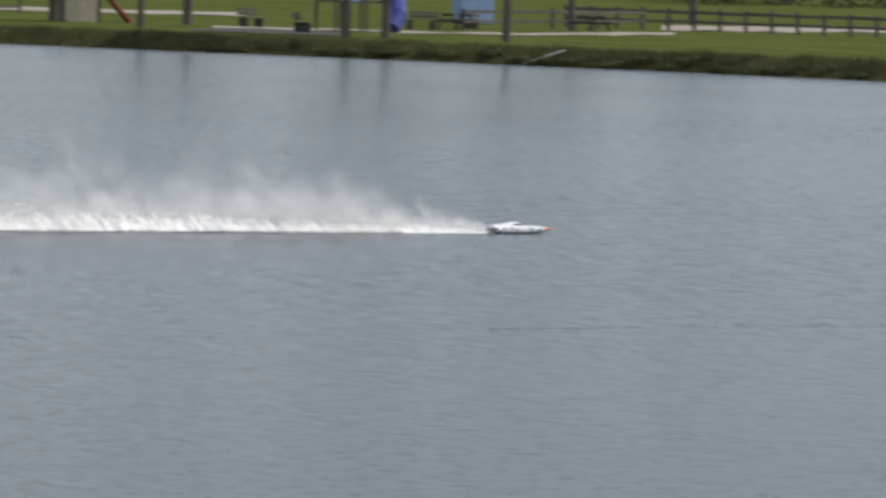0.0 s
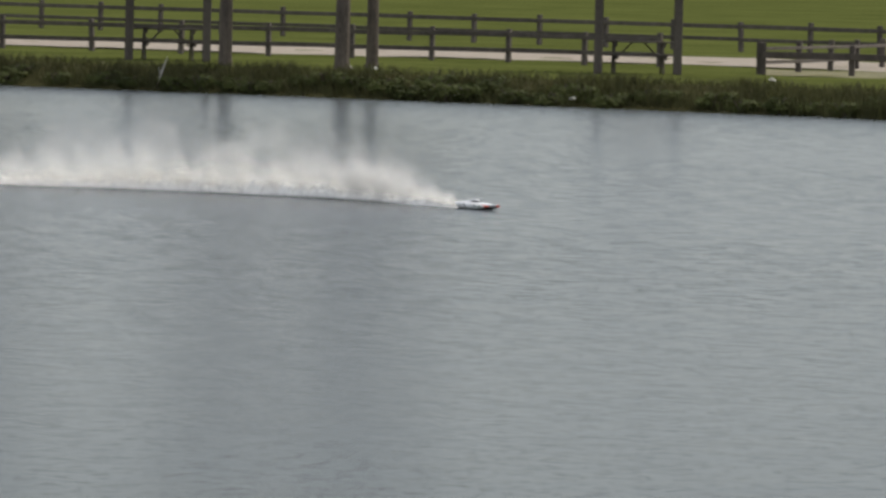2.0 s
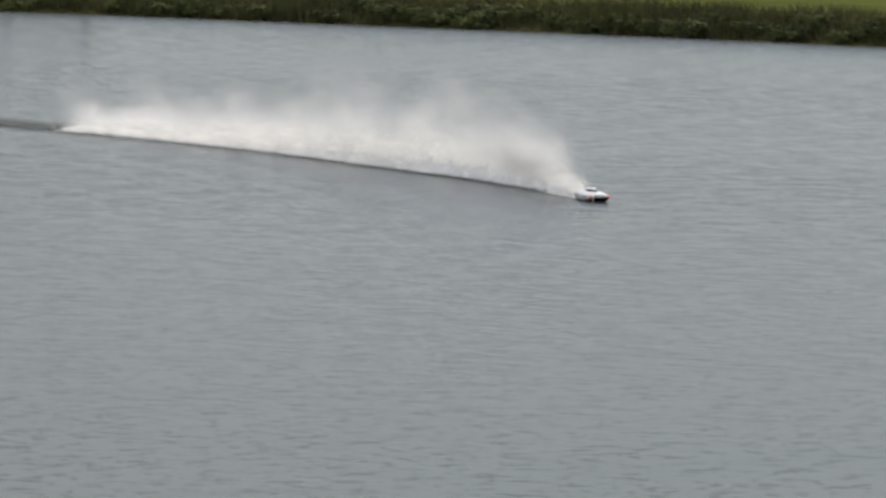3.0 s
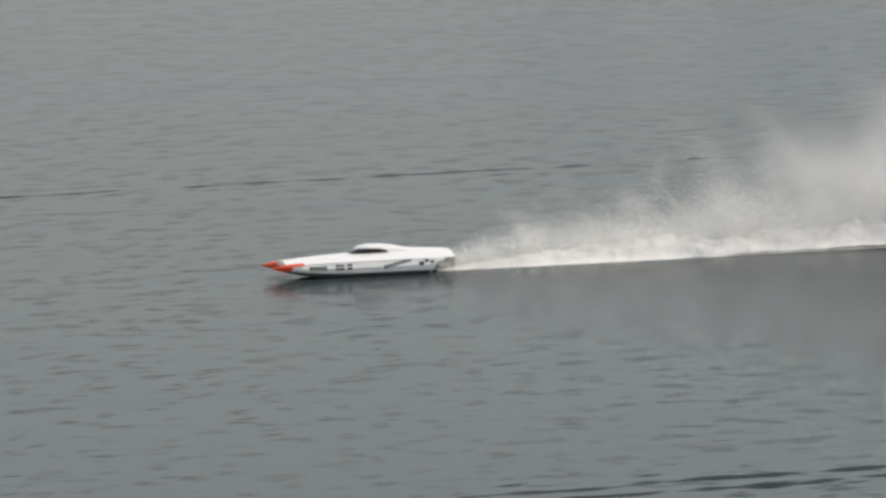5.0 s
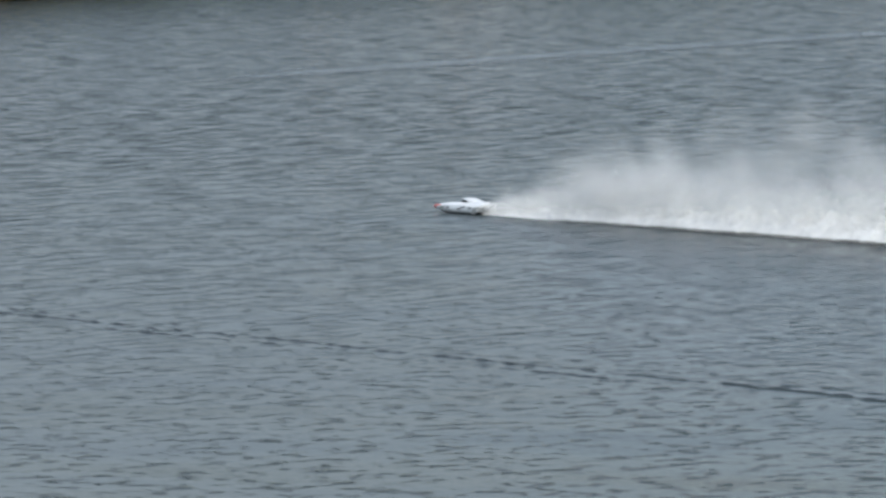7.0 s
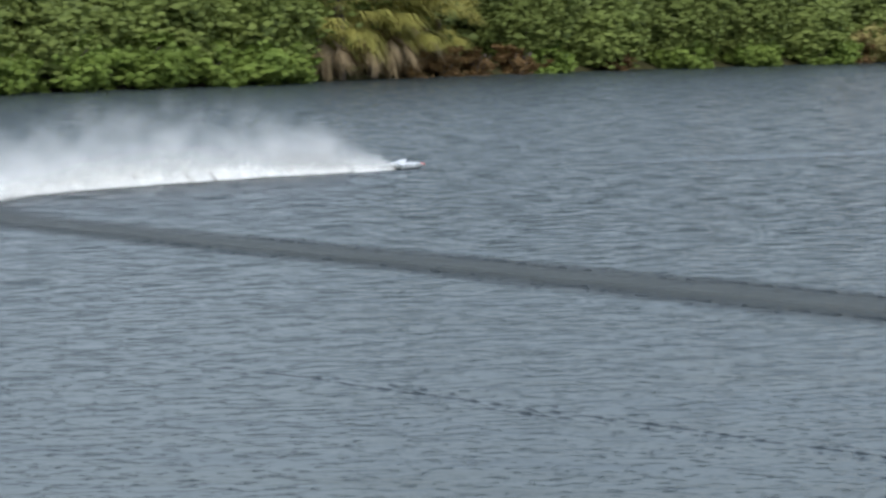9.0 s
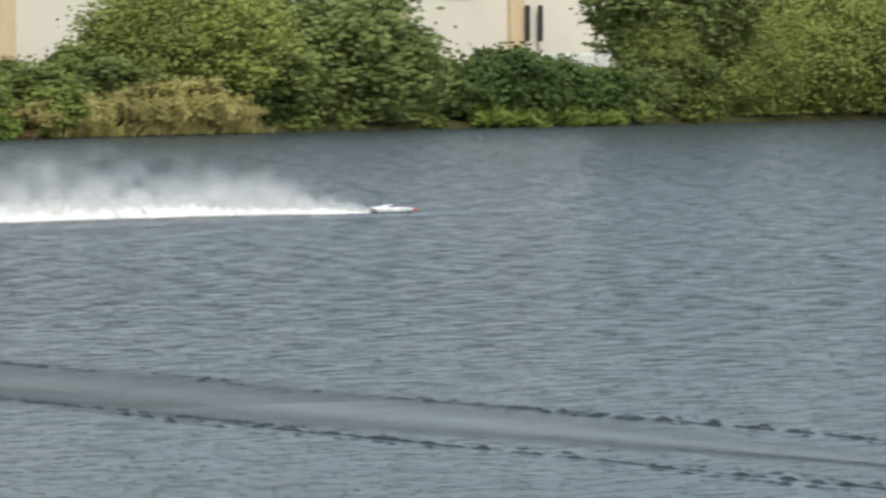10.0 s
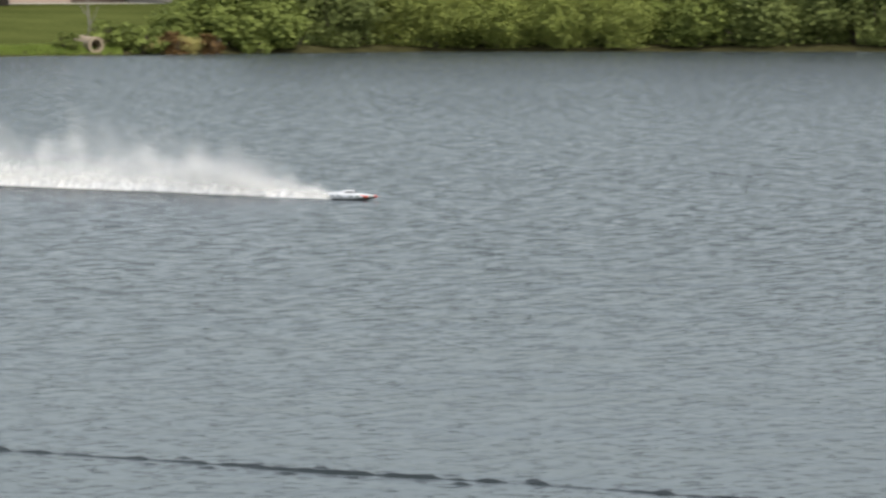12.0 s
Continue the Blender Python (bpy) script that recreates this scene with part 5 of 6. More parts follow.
# ---- vehicles ----
TYRE = varied("tyre_rubber", (0.015, 0.015, 0.016), (0.03, 0.03, 0.03), 6, 50, 0.85, 0.2)
CAR_DARK = varied("dark_car_paint", (0.007, 0.008, 0.010), (0.014, 0.015, 0.018), 3, 40, 0.5, 0.0, spec=0.12)
LAMP_GLASS = varied("lamp_glass", (0.4, 0.4, 0.42), (0.55, 0.55, 0.56), 5, 40, 0.15, 0.0)
CAR_GLASS = varied("car_glass", (0.015, 0.018, 0.02), (0.03, 0.035, 0.04), 4, 30, 0.06, 0.0, spec=0.8)


def car(name, label, profile, length, width, wheel_x, wheel_r, glass):
    """A vehicle from its side profile of (x, z) knots."""
    top = new(name)
    bm = bmesh.new()
    rings = []
    for y, sc, dz in ((-width / 2, 0.94, 0.0), (-width / 2 + 0.12, 1.0, 0.0), (width / 2 - 0.12, 1.0, 0.0), (width / 2, 0.94, 0.0)):
        rings.append([Vector((px * (1 if sc == 1 else 0.985), y, 0.3 + (pz - 0.3) * (1 if sc == 1 else 0.97))) for px, pz in profile])
    loft(bm, rings)
    body = part("body", bm, CAR_DARK, top)
    for s in (-1, 1):
        for gx0, gx1, gz0, gz1, sl in glass:
            bm = bmesh.new()
            y = s * (width / 2 + 0.004)
            q = [(gx0, y, gz0), (gx1, y, gz0), (gx1 - sl, y, gz1), (gx0 + sl, y, gz1)]
            q2 = [(a, y - s * 0.03, c) for a, _, c in q]
            v = [bm.verts.new(p) for p in q + q2]
            bm.faces.new(v[:4])
            bm.faces.new(v[4:][::-1])
            for k in range(4):
                bm.faces.new((v[k], v[(k + 1) % 4], v[4 + (k + 1) % 4], v[4 + k]))
            part("side_window", bm, CAR_GLASS, body)
        for wx in wheel_x:
            bm = bmesh.new()
            tube(bm, [(wx, s * (width / 2 - 0.2), wheel_r), (wx, s * (width / 2 + 0.012), wheel_r)], [wheel_r, wheel_r], 18)
            wheel = part("wheel", bm, TYRE, top)
            bm = bmesh.new()
            tube(bm, [(wx, s * (width / 2 - 0.02), wheel_r), (wx, s * (width / 2 + 0.024), wheel_r)], [wheel_r * 0.6, wheel_r * 0.55], 14)
            part("rim", bm, METAL, wheel)
        bm = bmesh.new()
        box(bm, 0.12, 0.34, 0.16, Matrix.Translation((length / 2 - 0.06, s * (width / 2 - 0.28), 0.72)), 0.02)
        part("headlight", bm, LAMP_GLASS, body)
        bm = bmesh.new()
        box(bm, 0.06, 0.22, 0.2, Matrix.Translation((-length / 2 + 0.03, s * (width / 2 - 0.25), 0.85)), 0.02)
        part("tail_light", bm, RED_PLASTIC, body)
    bm = bmesh.new()
    box(bm, 0.1, width * 0.92, 0.2, Matrix.Translation((length / 2 + 0.0, 0, 0.45)), 0.03)
    part("bumper", bm, DARK_IRON, body)
    return tagged(top, label, "car")


SUV = [(-2.3, 0.35), (-2.35, 0.9), (-2.2, 1.15), (-1.95, 1.72), (-1.5, 1.8), (0.3, 1.78), (0.95, 1.18), (2.05, 1.02), (2.3, 0.8), (2.32, 0.4), (1.9, 0.3), (-1.9, 0.3)]
ob = car("parked_car", "dark parked estate car with tinted windows on the track", SUV, 4.64, 1.8, (-1.4, 1.42), 0.35, ((-1.9, -0.75, 1.2, 1.66, 0.12), (-0.65, 0.75, 1.2, 1.66, 0.16)))
x, y = polar(65.0, 112.5)
ob.matrix_basis = Matrix.Translation((x, y, ground_z(x, y) + 0.03)) @ Matrix.Rotation(radians(124), 4, "Z")
PICKUP = [(-2.6, 0.4), (-2.65, 0.95), (-2.55, 1.25), (-0.9, 1.28), (-0.75, 1.78), (-0.3, 1.86), (0.75, 1.84), (1.25, 1.28), (2.45, 1.15), (2.65, 0.9), (2.65, 0.42), (2.2, 0.35), (-2.2, 0.35)]
ob = car("pickup_truck", "black pickup truck parked in front of the building", PICKUP, 5.3, 1.9, (-1.6, 1.7), 0.4, ((-0.7, 0.0, 1.3, 1.74, 0.1), (0.08, 1.0, 1.3, 1.74, 0.2)))
x, y = polar(-25.05, 177.5)
ob.matrix_basis = Matrix.Translation((x, y, ground_z(x, y))) @ Matrix.Rotation(radians(-125), 4, "Z") @ Matrix.Diagonal((0.70, 0.74, 0.74, 1))


# ---- buildings on the left shore ----
CREAM = varied("cream_render", (0.60, 0.55, 0.45), (0.70, 0.66, 0.56), 0.3, 8, 0.85, 0.2)
WHITE_SHEET = varied("white_sheet_wall", (0.68, 0.60, 0.50), (0.76, 0.69, 0.58), 0.3, 8, 0.6, 0.15)
PEACH = varied("peach_pilaster", (0.60, 0.44, 0.27), (0.68, 0.52, 0.34), 0.5, 8, 0.8, 0.2)
PINK_TAN = varied("pink_tan_render", (0.340, 0.264, 0.221), (0.425, 0.340, 0.289), 0.4, 8, 0.85, 0.25)
BROWN_BRICK = varied("brown_pier", (0.13, 0.09, 0.085), (0.19, 0.14, 0.13), 0.6, 10, 0.85, 0.3)
WINDOW_DARK = varied("dark_window", (0.03, 0.035, 0.04), (0.06, 0.065, 0.07), 2, 20, 0.12, 0.0, spec=0.7)


def warehouse():
    """A long cream and white building behind the shrubs, with pilasters and bollards."""
    x0, y0 = polar(-52.5, 134)
    x1, y1 = polar(-35.5, 158)
    d = Vector((x1 - x0, y1 - y0, 0))
    ln = d.length
    top = new("warehouse")
    z = ground_z(x0, y0)
    top.matrix_basis = Matrix.Translation((x0, y0, z - 0.1)) @ Matrix.Rotation(math.atan2(d.y, d.x), 4, "Z")
    n = 9
    step_x = ln / n
    for i in range(n):
        bm = bmesh.new()
        box(bm, step_x, 0.3, 9.0, Matrix.Translation((step_x * (i + 0.5), 0.15, 4.5)), 0.01)
        part("wall_panel", bm, CREAM if i % 3 == 0 else WHITE_SHEET, top)
        bm = bmesh.new()
        box(bm, 0.8, 0.22, 9.0, Matrix.Translation((step_x * i + 0.4, -0.11, 4.5)), 0.02)
        part("pilaster", bm, PEACH, top)
        if i in (1, 2, 4):
            bm = bmesh.new()
            box(bm, 1.3, 0.08, 0.9, Matrix.Translation((step_x * (i + 0.6), -0.05, 3.4)), 0.02)
            w = part("window", bm, WINDOW_DARK, top, "dark window with a pale sill")
            bm = bmesh.new()
            box(bm, 1.6, 0.16, 0.14, Matrix.Translation((step_x * (i + 0.6), -0.1, 2.88)), 0.02)
            part("sill", bm, PAINT_WHITE, w)
    bm = bmesh.new()
    box(bm, ln, 22, 0.4, Matrix.Translation((ln / 2, 11, 9.2)), 0.05)
    part("roof", bm, ROOF, top)
    for xx, ww, yy in ((0.15, 0.3, 11), (ln - 0.15, 0.3, 11)):
        bm = bmesh.new()
        box(bm, ww, 21.5, 9.0, Matrix.Translation((xx, yy, 4.5)), 0.02)
        part("end_wall", bm, CREAM, top)
    bm = bmesh.new()
    box(bm, ln * 0.42, 1.4, 0.55, Matrix.Translation((ln * 0.74, -2.4, 0.2)), 0.04)
    part("loading_kerb", bm, PAINT_WHITE, top, "white painted loading kerb")
    return tagged(top, "long cream and white warehouse behind the shrubs", "warehouse"), top, ln


_, WH, WH_LEN = warehouse()
for b, r in ((-42.05, 147), (-41.85, 147.4), (-39.95, 147.5)):
    x, y = polar(b, r)

    def bollard():
        t = new("bollard")
        bmb = bmesh.new()
        tube(bmb, [(0, 0, -0.1), (0, 0, 1.3)], [0.11, 0.11], 10)
        part("shaft", bmb, DARK_IRON, t)
        bmb = bmesh.new()
        tube(bmb, [(0, 0, 1.3), (0, 0, 1.36)], [0.12, 0.06], 10)
        part("cap", bmb, DARK_IRON, t)
        return tagged(t, "dark steel bollard in front of the warehouse", "bollard", "bollards")
    stand("bollard", bollard, x, y, ground_z(x, y) + 1.0)


OLD_BOARD = varied("old_board", (0.16, 0.145, 0.125), (0.25, 0.23, 0.20), 2, 18, 0.85, 0.4, stretch=(1, 1, 0.2))


def clubhouse():
    """The low pink-tan building behind the lawn, with a dark corner pier and openings."""
    x0, y0 = polar(-29.4, 176)
    x1, y1 = polar(-18.1, 190)
    d = Vector((x1 - x0, y1 - y0, 0))
    ln = d.length
    top = new("clubhouse")
    top.matrix_basis = Matrix.Translation((x0, y0, ground_z(x0, y0) - 0.15)) @ Matrix.Rotation(math.atan2(d.y, d.x), 4, "Z")

    def wall(u0, u1, z0, z1, mat, name="wall", proud=0.0, label=""):
        bm = bmesh.new()
        box(bm, (u1 - u0) * ln, 0.3, z1 - z0, Matrix.Translation(((u0 + u1) / 2 * ln, 0.15 - proud, (z0 + z1) / 2)), 0.012)
        return part(name, bm, mat, top, label)
    wall(0.0, 0.225, 0, 4.6, PINK_TAN)
    wall(0.045, 0.105, 0, 4.7, BROWN_BRICK, "corner_pier", 0.4, "dark brown corner pier")
    wall(0.225, 0.305, 2.4, 4.6, PINK_TAN)
    wall(0.305, 0.33, 0, 4.6, PEACH, "pilaster", 0.1)
    wall(0.33, 0.70, 0, 4.6, PINK_TAN)
    wall(0.61, 0.625, 0, 4.6, BROWN_BRICK, "pilaster", 0.06)
    wall(0.70, 0.83, 0, 4.6, PINK_TAN)
    # A dark brown panel stands in for the shade of an open carport.
    wall(0.83, 0.915, 0, 2.6, ROOF, "carport_panel", -0.3, "dark panel for the shade inside a carport opening")
    wall(0.915, 1.0, 0, 2.9, OLD_BOARD, "fence_wall", 0.0, "weathered grey board wall")
    bm = bmesh.new()
    box(bm, 0.08 * ln, 0.2, 2.4, Matrix.Translation((0.265 * ln, 1.6, 1.2)), 0.01)
    part("back_wall", bm, BROWN_BRICK, top)
    for u, z, w, h, mat in ((0.405, 1.9, 0.5, 0.8, PAINT_WHITE), (0.46, 1.0, 1.0, 2.0, PEACH), (0.56, 2.8, 0.6, 0.5, PAINT_WHITE), (0.535, 1.7, 0.25, 0.2, DARK_IRON), (0.535, 2.2, 0.3, 0.2, DARK_IRON), (0.575, 1.9, 0.22, 0.2, DARK_IRON)):
        bm = bmesh.new()
        box(bm, w, 0.08, h, Matrix.Translation((u * ln, -0.045, z)), 0.01)
        part("wall_fitting", bm, mat, top)
    bm = bmesh.new()
    box(bm, ln * 0.86, 10, 0.35, Matrix.Translation((ln * 0.42, 4.6, 4.9)), 0.04)
    part("roof", bm, ROOF, top)
    bm = bmesh.new()
    box(bm, 0.3, 9, 4.6, Matrix.Translation((0.02, 4.9, 2.3)), 0.01)
    part("end_wall", bm, PINK_TAN, top)
    bm = bmesh.new()
    box(bm, ln, 3.0, 0.16, Matrix.Translation((ln / 2, -1.6, 0.1)), 0.02)
    part("pavement", bm, GREY_BOARD, top, "pale concrete apron")
    return tagged(top, "low pink-tan clubhouse behind the lawn", "building")


clubhouse()

# things in front of the clubhouse
WARM_WOOD = varied("warm_wood", (0.20, 0.10, 0.05), (0.32, 0.17, 0.09), 2, 25, 0.7, 0.3)
for b, r, k in ((-23.75, 169, "warm"), (-23.1, 171, "table"), (-22.05, 173.5, "table"), (-21.5, 175, "warm")):
    x, y = polar(b, r)
    mk = picnic_table() if k == "table" else picnic_table(WARM_WOOD, "reddish-brown wooden picnic table with fixed benches")
    stand(k, mk, x, y, ground_z(x, y), -radians(plan_bearing(b)) + 0.5, 0.85)
for b, r, s in ((-27.55, 166.5, 1.0), (-22.48, 175, 1.1), (-20.95, 178.5, 1.05)):
    x, y = polar(b, r)
    stand("shade_tree", SHADE_TREE, x, y, ground_z(x, y), b, s)
for b, r, s in ((-24.15, 174, 0.48), (-25.9, 183, 0.8)):
    x, y = polar(b, r)
    stand("bank_tree", BANK_TREE, x, y, ground_z(x, y), b, s)
bm = bmesh.new()
tube(bm, [(0, 0, 0), (0, 0, 0.95), (0, 0, 1.05)], [0.42, 0.5, 0.44], 14)
ob = new("waste_bin")
part("drum", bm, BLUE_PLASTIC, ob)
bm = bmesh.new()
tube(bm, [(0, 0, 1.05), (0, 0, 1.12)], [0.5, 0.3], 14)
part("lid", bm, DARK_IRON, ob)
x, y = polar(-28.05, 168)
ob.location = (x, y, ground_z(x, y) - 0.02)
tagged(ob, "blue plastic waste drum beside the building", "bin")
# a long white beam on blocks
ob = new("parking_beam")
bm = bmesh.new()
box(bm, 5.4, 0.35, 0.18, Matrix.Translation((0, 0, 0.17)), 0.03)
part("beam", bm, PAINT_WHITE, ob)
for xx in (-2.4, 0.0, 2.4):
    bm = bmesh.new()
    box(bm, 0.3, 0.45, 0.12, Matrix.Translation((xx, 0, 0.03)), 0.02)
    part("block", bm, GREY_BOARD, ob)
x, y = polar(-26.35, 167.3)
ob.matrix_basis = Matrix.Translation((x, y, ground_z(x, y))) @ Matrix.Rotation(radians(38), 4, "Z")
tagged(ob, "long white painted beam lying on blocks by the lawn", "beam")
# sign post, white marker, red cooler, blue float
ob = new("sign_post")
bm = bmesh.new()
box(bm, 0.06, 0.06, 1.5, Matrix.Translation((0, 0, 0.7)), 0.01)
part("post", bm, GREY_BOARD, ob)
bm = bmesh.new()
box(bm, 0.2, 0.03, 0.3, Matrix.Translation((0, -0.047, 1.28)), 0.005)
part("plate", bm, PAINT_WHITE, ob)
x, y = polar(-26.35 + 0.0, 166.2)
ob.location = (x, y, ground_z(x, y))
tagged(ob, "small white sign on a grey post by the lawn", "sign")
x, y = polar(-22.7, 171)
bm = bmesh.new()
box(bm, 0.24, 0.2, 0.62, Matrix.Translation((0, 0, 0.3)), 0.02)
ob = part("marker_post", bm, PAINT_WHITE)
ob.location = (x, y, ground_z(x, y))
tagged(ob, "short white marker post at the lawn's edge", "post")
ob = new("cooler")
bm = bmesh.new()
box(bm, 0.6, 0.4, 0.38, Matrix.Translation((0, 0, 0.19)), 0.03)
part("box", bm, RED_PLASTIC, ob)
bm = bmesh.new()
box(bm, 0.62, 0.42, 0.08, Matrix.Translation((0, 0, 0.42)), 0.02)
part("lid", bm, PAINT_WHITE, ob)
x, y = polar(-26.95, 169)
ob.location = (x, y, ground_z(x, y) - 0.01)
tagged(ob, "red cooler box standing by the building", "cooler")
BRIGHT_BLUE = varied("bright_blue_plastic", (0.05, 0.30, 0.62), (0.10, 0.42, 0.75), 4, 30, 0.35, 0.05)
bm = bmesh.new()
bmesh.ops.create_icosphere(bm, subdivisions=2, radius=0.2)
for v in bm.verts:
    v.co = Vector((v.co.x * 1.1, v.co.y * 0.9, v.co.z * (0.95 if v.co.z > 0 else 0.7)))
ob = part("float", bm, BRIGHT_BLUE)
x, y, z = on_shore(-23.55, 0.35)
ob.location = (x, y, z + 0.16)
tagged(ob, "bright blue plastic float washed up on the grass", "float")


def drain_pipe():
    top = new("drain_pipe")
    bm = bmesh.new()
    sides = 20
    rings = []
    for xx, r in ((-0.9, 0.29), (0.40, 0.29), (0.41, 0.34), (0.55, 0.34), (0.55, 0.23), (-0.8, 0.22)):
        rings.append([bm.verts.new((xx, r * math.cos(2 * math.pi * k / sides), r * math.sin(2 * math.pi * k / sides))) for k in range(sides)])
    for a, b in zip(rings, rings[1:]):
        for k in range(sides):
            bm.faces.new((a[k], a[(k + 1) % sides], b[(k + 1) % sides], b[k]))
    bm.faces.new(rings[-1])
    bm.faces.new(rings[0][::-1])
    part("barrel", bm, varied("concrete", (0.27, 0.21, 0.14), (0.38, 0.31, 0.22), 2, 20, 0.9, 0.3), top, smooth=False)
    return tagged(top, "pale concrete drain pipe opening onto the pond", "pipe")


ob = drain_pipe()
x, y, z = on_shore(-19.6, 0.8)
ob.matrix_basis = Matrix.Translation((x, y, 0.46)) @ Matrix.Rotation(radians(-28), 4, "Z") @ Matrix.Rotation(0.08, 4, "Y") @ Matrix.Scale(1.05, 4)

# bare saplings by the pipe
bm = bmesh.new()
tube(bm, [(0, 0, -0.1), (0.15, 0, 0.9), (-0.1, 0.1, 2.2)], [0.06, 0.045, 0.02], 6)
tube(bm, [(0.12, 0, 0.8), (0.5, 0.1, 1.7)], [0.03, 0.012], 5)
tube(bm, [(0.05, 0, 1.3), (-0.5, 0, 1.9)], [0.025, 0.01], 5)
tube(bm, [(-0.05, 0.05, 1.7), (0.35, 0, 2.5)], [0.025, 0.008], 5)
tube(bm, [(-0.1, 0.1, 2.1), (-0.35, 0.1, 2.8)], [0.02, 0.008], 5)
ob = part("bare_sapling", bm, OLD_BOARD)
x, y, z = on_shore(-19.65, 3.0)
ob.location = (x, y, z)
tagged(ob, "brown bare sapling behind the drain pipe", "sapling")


# ---- wake waves left on the water ----
def wave_line(x0, y0, x1, y1, height, width, seed):
    """A low run of broken wavelets along a line."""
    d = Vector((x1 - x0, y1 - y0, 0))
    ln = d.length
    n = int(ln / 0.06)
    verts, faces = [], []
    prof = ((-1.0, -0.25), (-0.45, 0.3), (0.0, 1.0), (0.45, 0.3), (1.0, -0.25))
    m = len(prof)
    for strand in range(3):
        key = seed * 7 + strand * 31
        base = len(verts)
        for i in range(n + 1):
            u = i * ln / n
            g = (0.48, 0.08, 0.0)[strand] + 0.8 * noise.noise((u * 0.35, key, 0)) + 1.1 * noise.noise((u * 5.2, key, 2)) - 1.5 * (1 - step(min(u, ln - u), 0, 6))
            off = (0.0, 2.2, -2.2)[strand] * width + 0.10 * noise.noise((u * 0.5, key, 5)) + 0.06 * noise.noise((u * 2.3, key, 6))
            for a, h in prof:
                verts.append((u - ln / 2, a * width * 0.38 + off, max(-0.02, h * height * 0.85 * max(0.0, min(0.9, g))) - 0.004))
        for i in range(n):
            for k in range(m - 1):
                a = base + i * m + k
                faces.append((a, a + m, a + m + 1, a + 1))
    ob = from_lists("wake_wave", verts, faces, WAVE, smooth=True)
    ob.matrix_basis = Matrix.Translation(((x0 + x1) / 2, (y0 + y1) / 2, 0)) @ Matrix.Rotation(math.atan2(d.y, d.x), 4, "Z")
    return tagged(ob, "low dark wake wave running across the pond", "wave", "wake waves", kind="stuff")


wave_line(18, 21.25, -50, 28.1, 0.026, 0.11, 1)
wave_line(16, 21.7, -20, 25.1, 0.018, 0.10, 2)
wave_line(22, 33.8, -24, 38.7, 0.015, 0.12, 4)
wave_line(8, 37.1, -24, 41.0, 0.014, 0.12, 8)
wave_line(24, 55.5, 58, 59.6, 0.012, 0.16, 6)
wave_line(-44, 93.8, -74, 98.8, 0.014, 0.18, 7)
wave_line(-33, 60.0, -47, 67.4, 0.014, 0.16, 9)
wave_line(75.4, 52.6, 80.2, 50.6, 0.020, 0.14, 10)

# waves that spread to both sides of the boat's straight run: when it passed, how fast they go
SPREADING = []
for xa, xb, passed in ((-13, -37, 6.6), (-26, -49, 6.9), (-38, -61, 7.25), (-50, -71, 7.65)):
    for sign in (1, -1):
        ya, yb = 33.55 - (xa + 18) * 0.1235, 33.55 - (xb + 18) * 0.1235
        SPREADING.append((passed, sign, wave_line(xa, ya, xb, yb, 0.042, 0.13, 20 + len(SPREADING))))


# a smooth pale slick left by an earlier pass
SLICK = water_mat("slick_water", (0.25, 0.25), 0.04, 0.4, 0.72)
fade_rims(SLICK)


def slick(x0, y0, x1, y1, bend, width):
    verts, faces, uvs = [], [], []
    for i in range(41):
        u = i / 40
        x, y = x0 + (x1 - x0) * u + bend * 4 * u * (1 - u), y0 + (y1 - y0) * u
        for v in (-1, 0, 1):
            verts.append((x + v * width * min(1, 6 * u, 6 * (1 - u)) + 0.02 * v, y + 0.3 * noise.noise((u * 9, v, 0)), 0.006))
            uvs.append((u, v))
    for i in range(40):
        for k in range(2):
            faces.append((i * 3 + k, i * 3 + k + 1, i * 3 + k + 4, i * 3 + k + 3))
    ob = from_lists("water_slick", verts, faces, SLICK)
    uvl = ob.data.uv_layers.new(name="UVMap")
    for lp in ob.data.loops:
        uvl.data[lp.index].uv = uvs[lp.vertex_index]
    return tagged(ob, "smooth pale slick on the pond left by an earlier pass", "slick", kind="stuff")


slick(-85.5, 58, -90.5, 80, -0.6, 1.7)


# ---- the model boat ----
def sponson_ring(x, side):
    """One cross-section of a hull float at x metres ahead of midships."""
    u = max(0.0, (x + 0.05) / 0.525)
    # the bottom is cut away under the stern
    cut = step(-x, 0.335, 0.40)
    keel = -0.012 + 0.064 * u ** 2.4 + 0.062 * cut
    sheer = 0.074 - 0.014 * u ** 2
    outer = 0.150 - 0.050 * u ** 2.2
    inner = 0.066 + 0.026 * u ** 2
    mid = (outer + inner) / 2
    chine = keel + 0.026 * (1 - u ** 2) * (1 - 0.75 * cut) + 0.002
    top = sheer + 0.012 * (1 - u)
    return [Vector((x, side * y, z)) for y, z in ((mid, keel), (outer - 0.008, chine), (outer, (chine + sheer) / 2), (outer - 0.008, sheer), (mid, top), (inner, sheer), (inner, chine))]


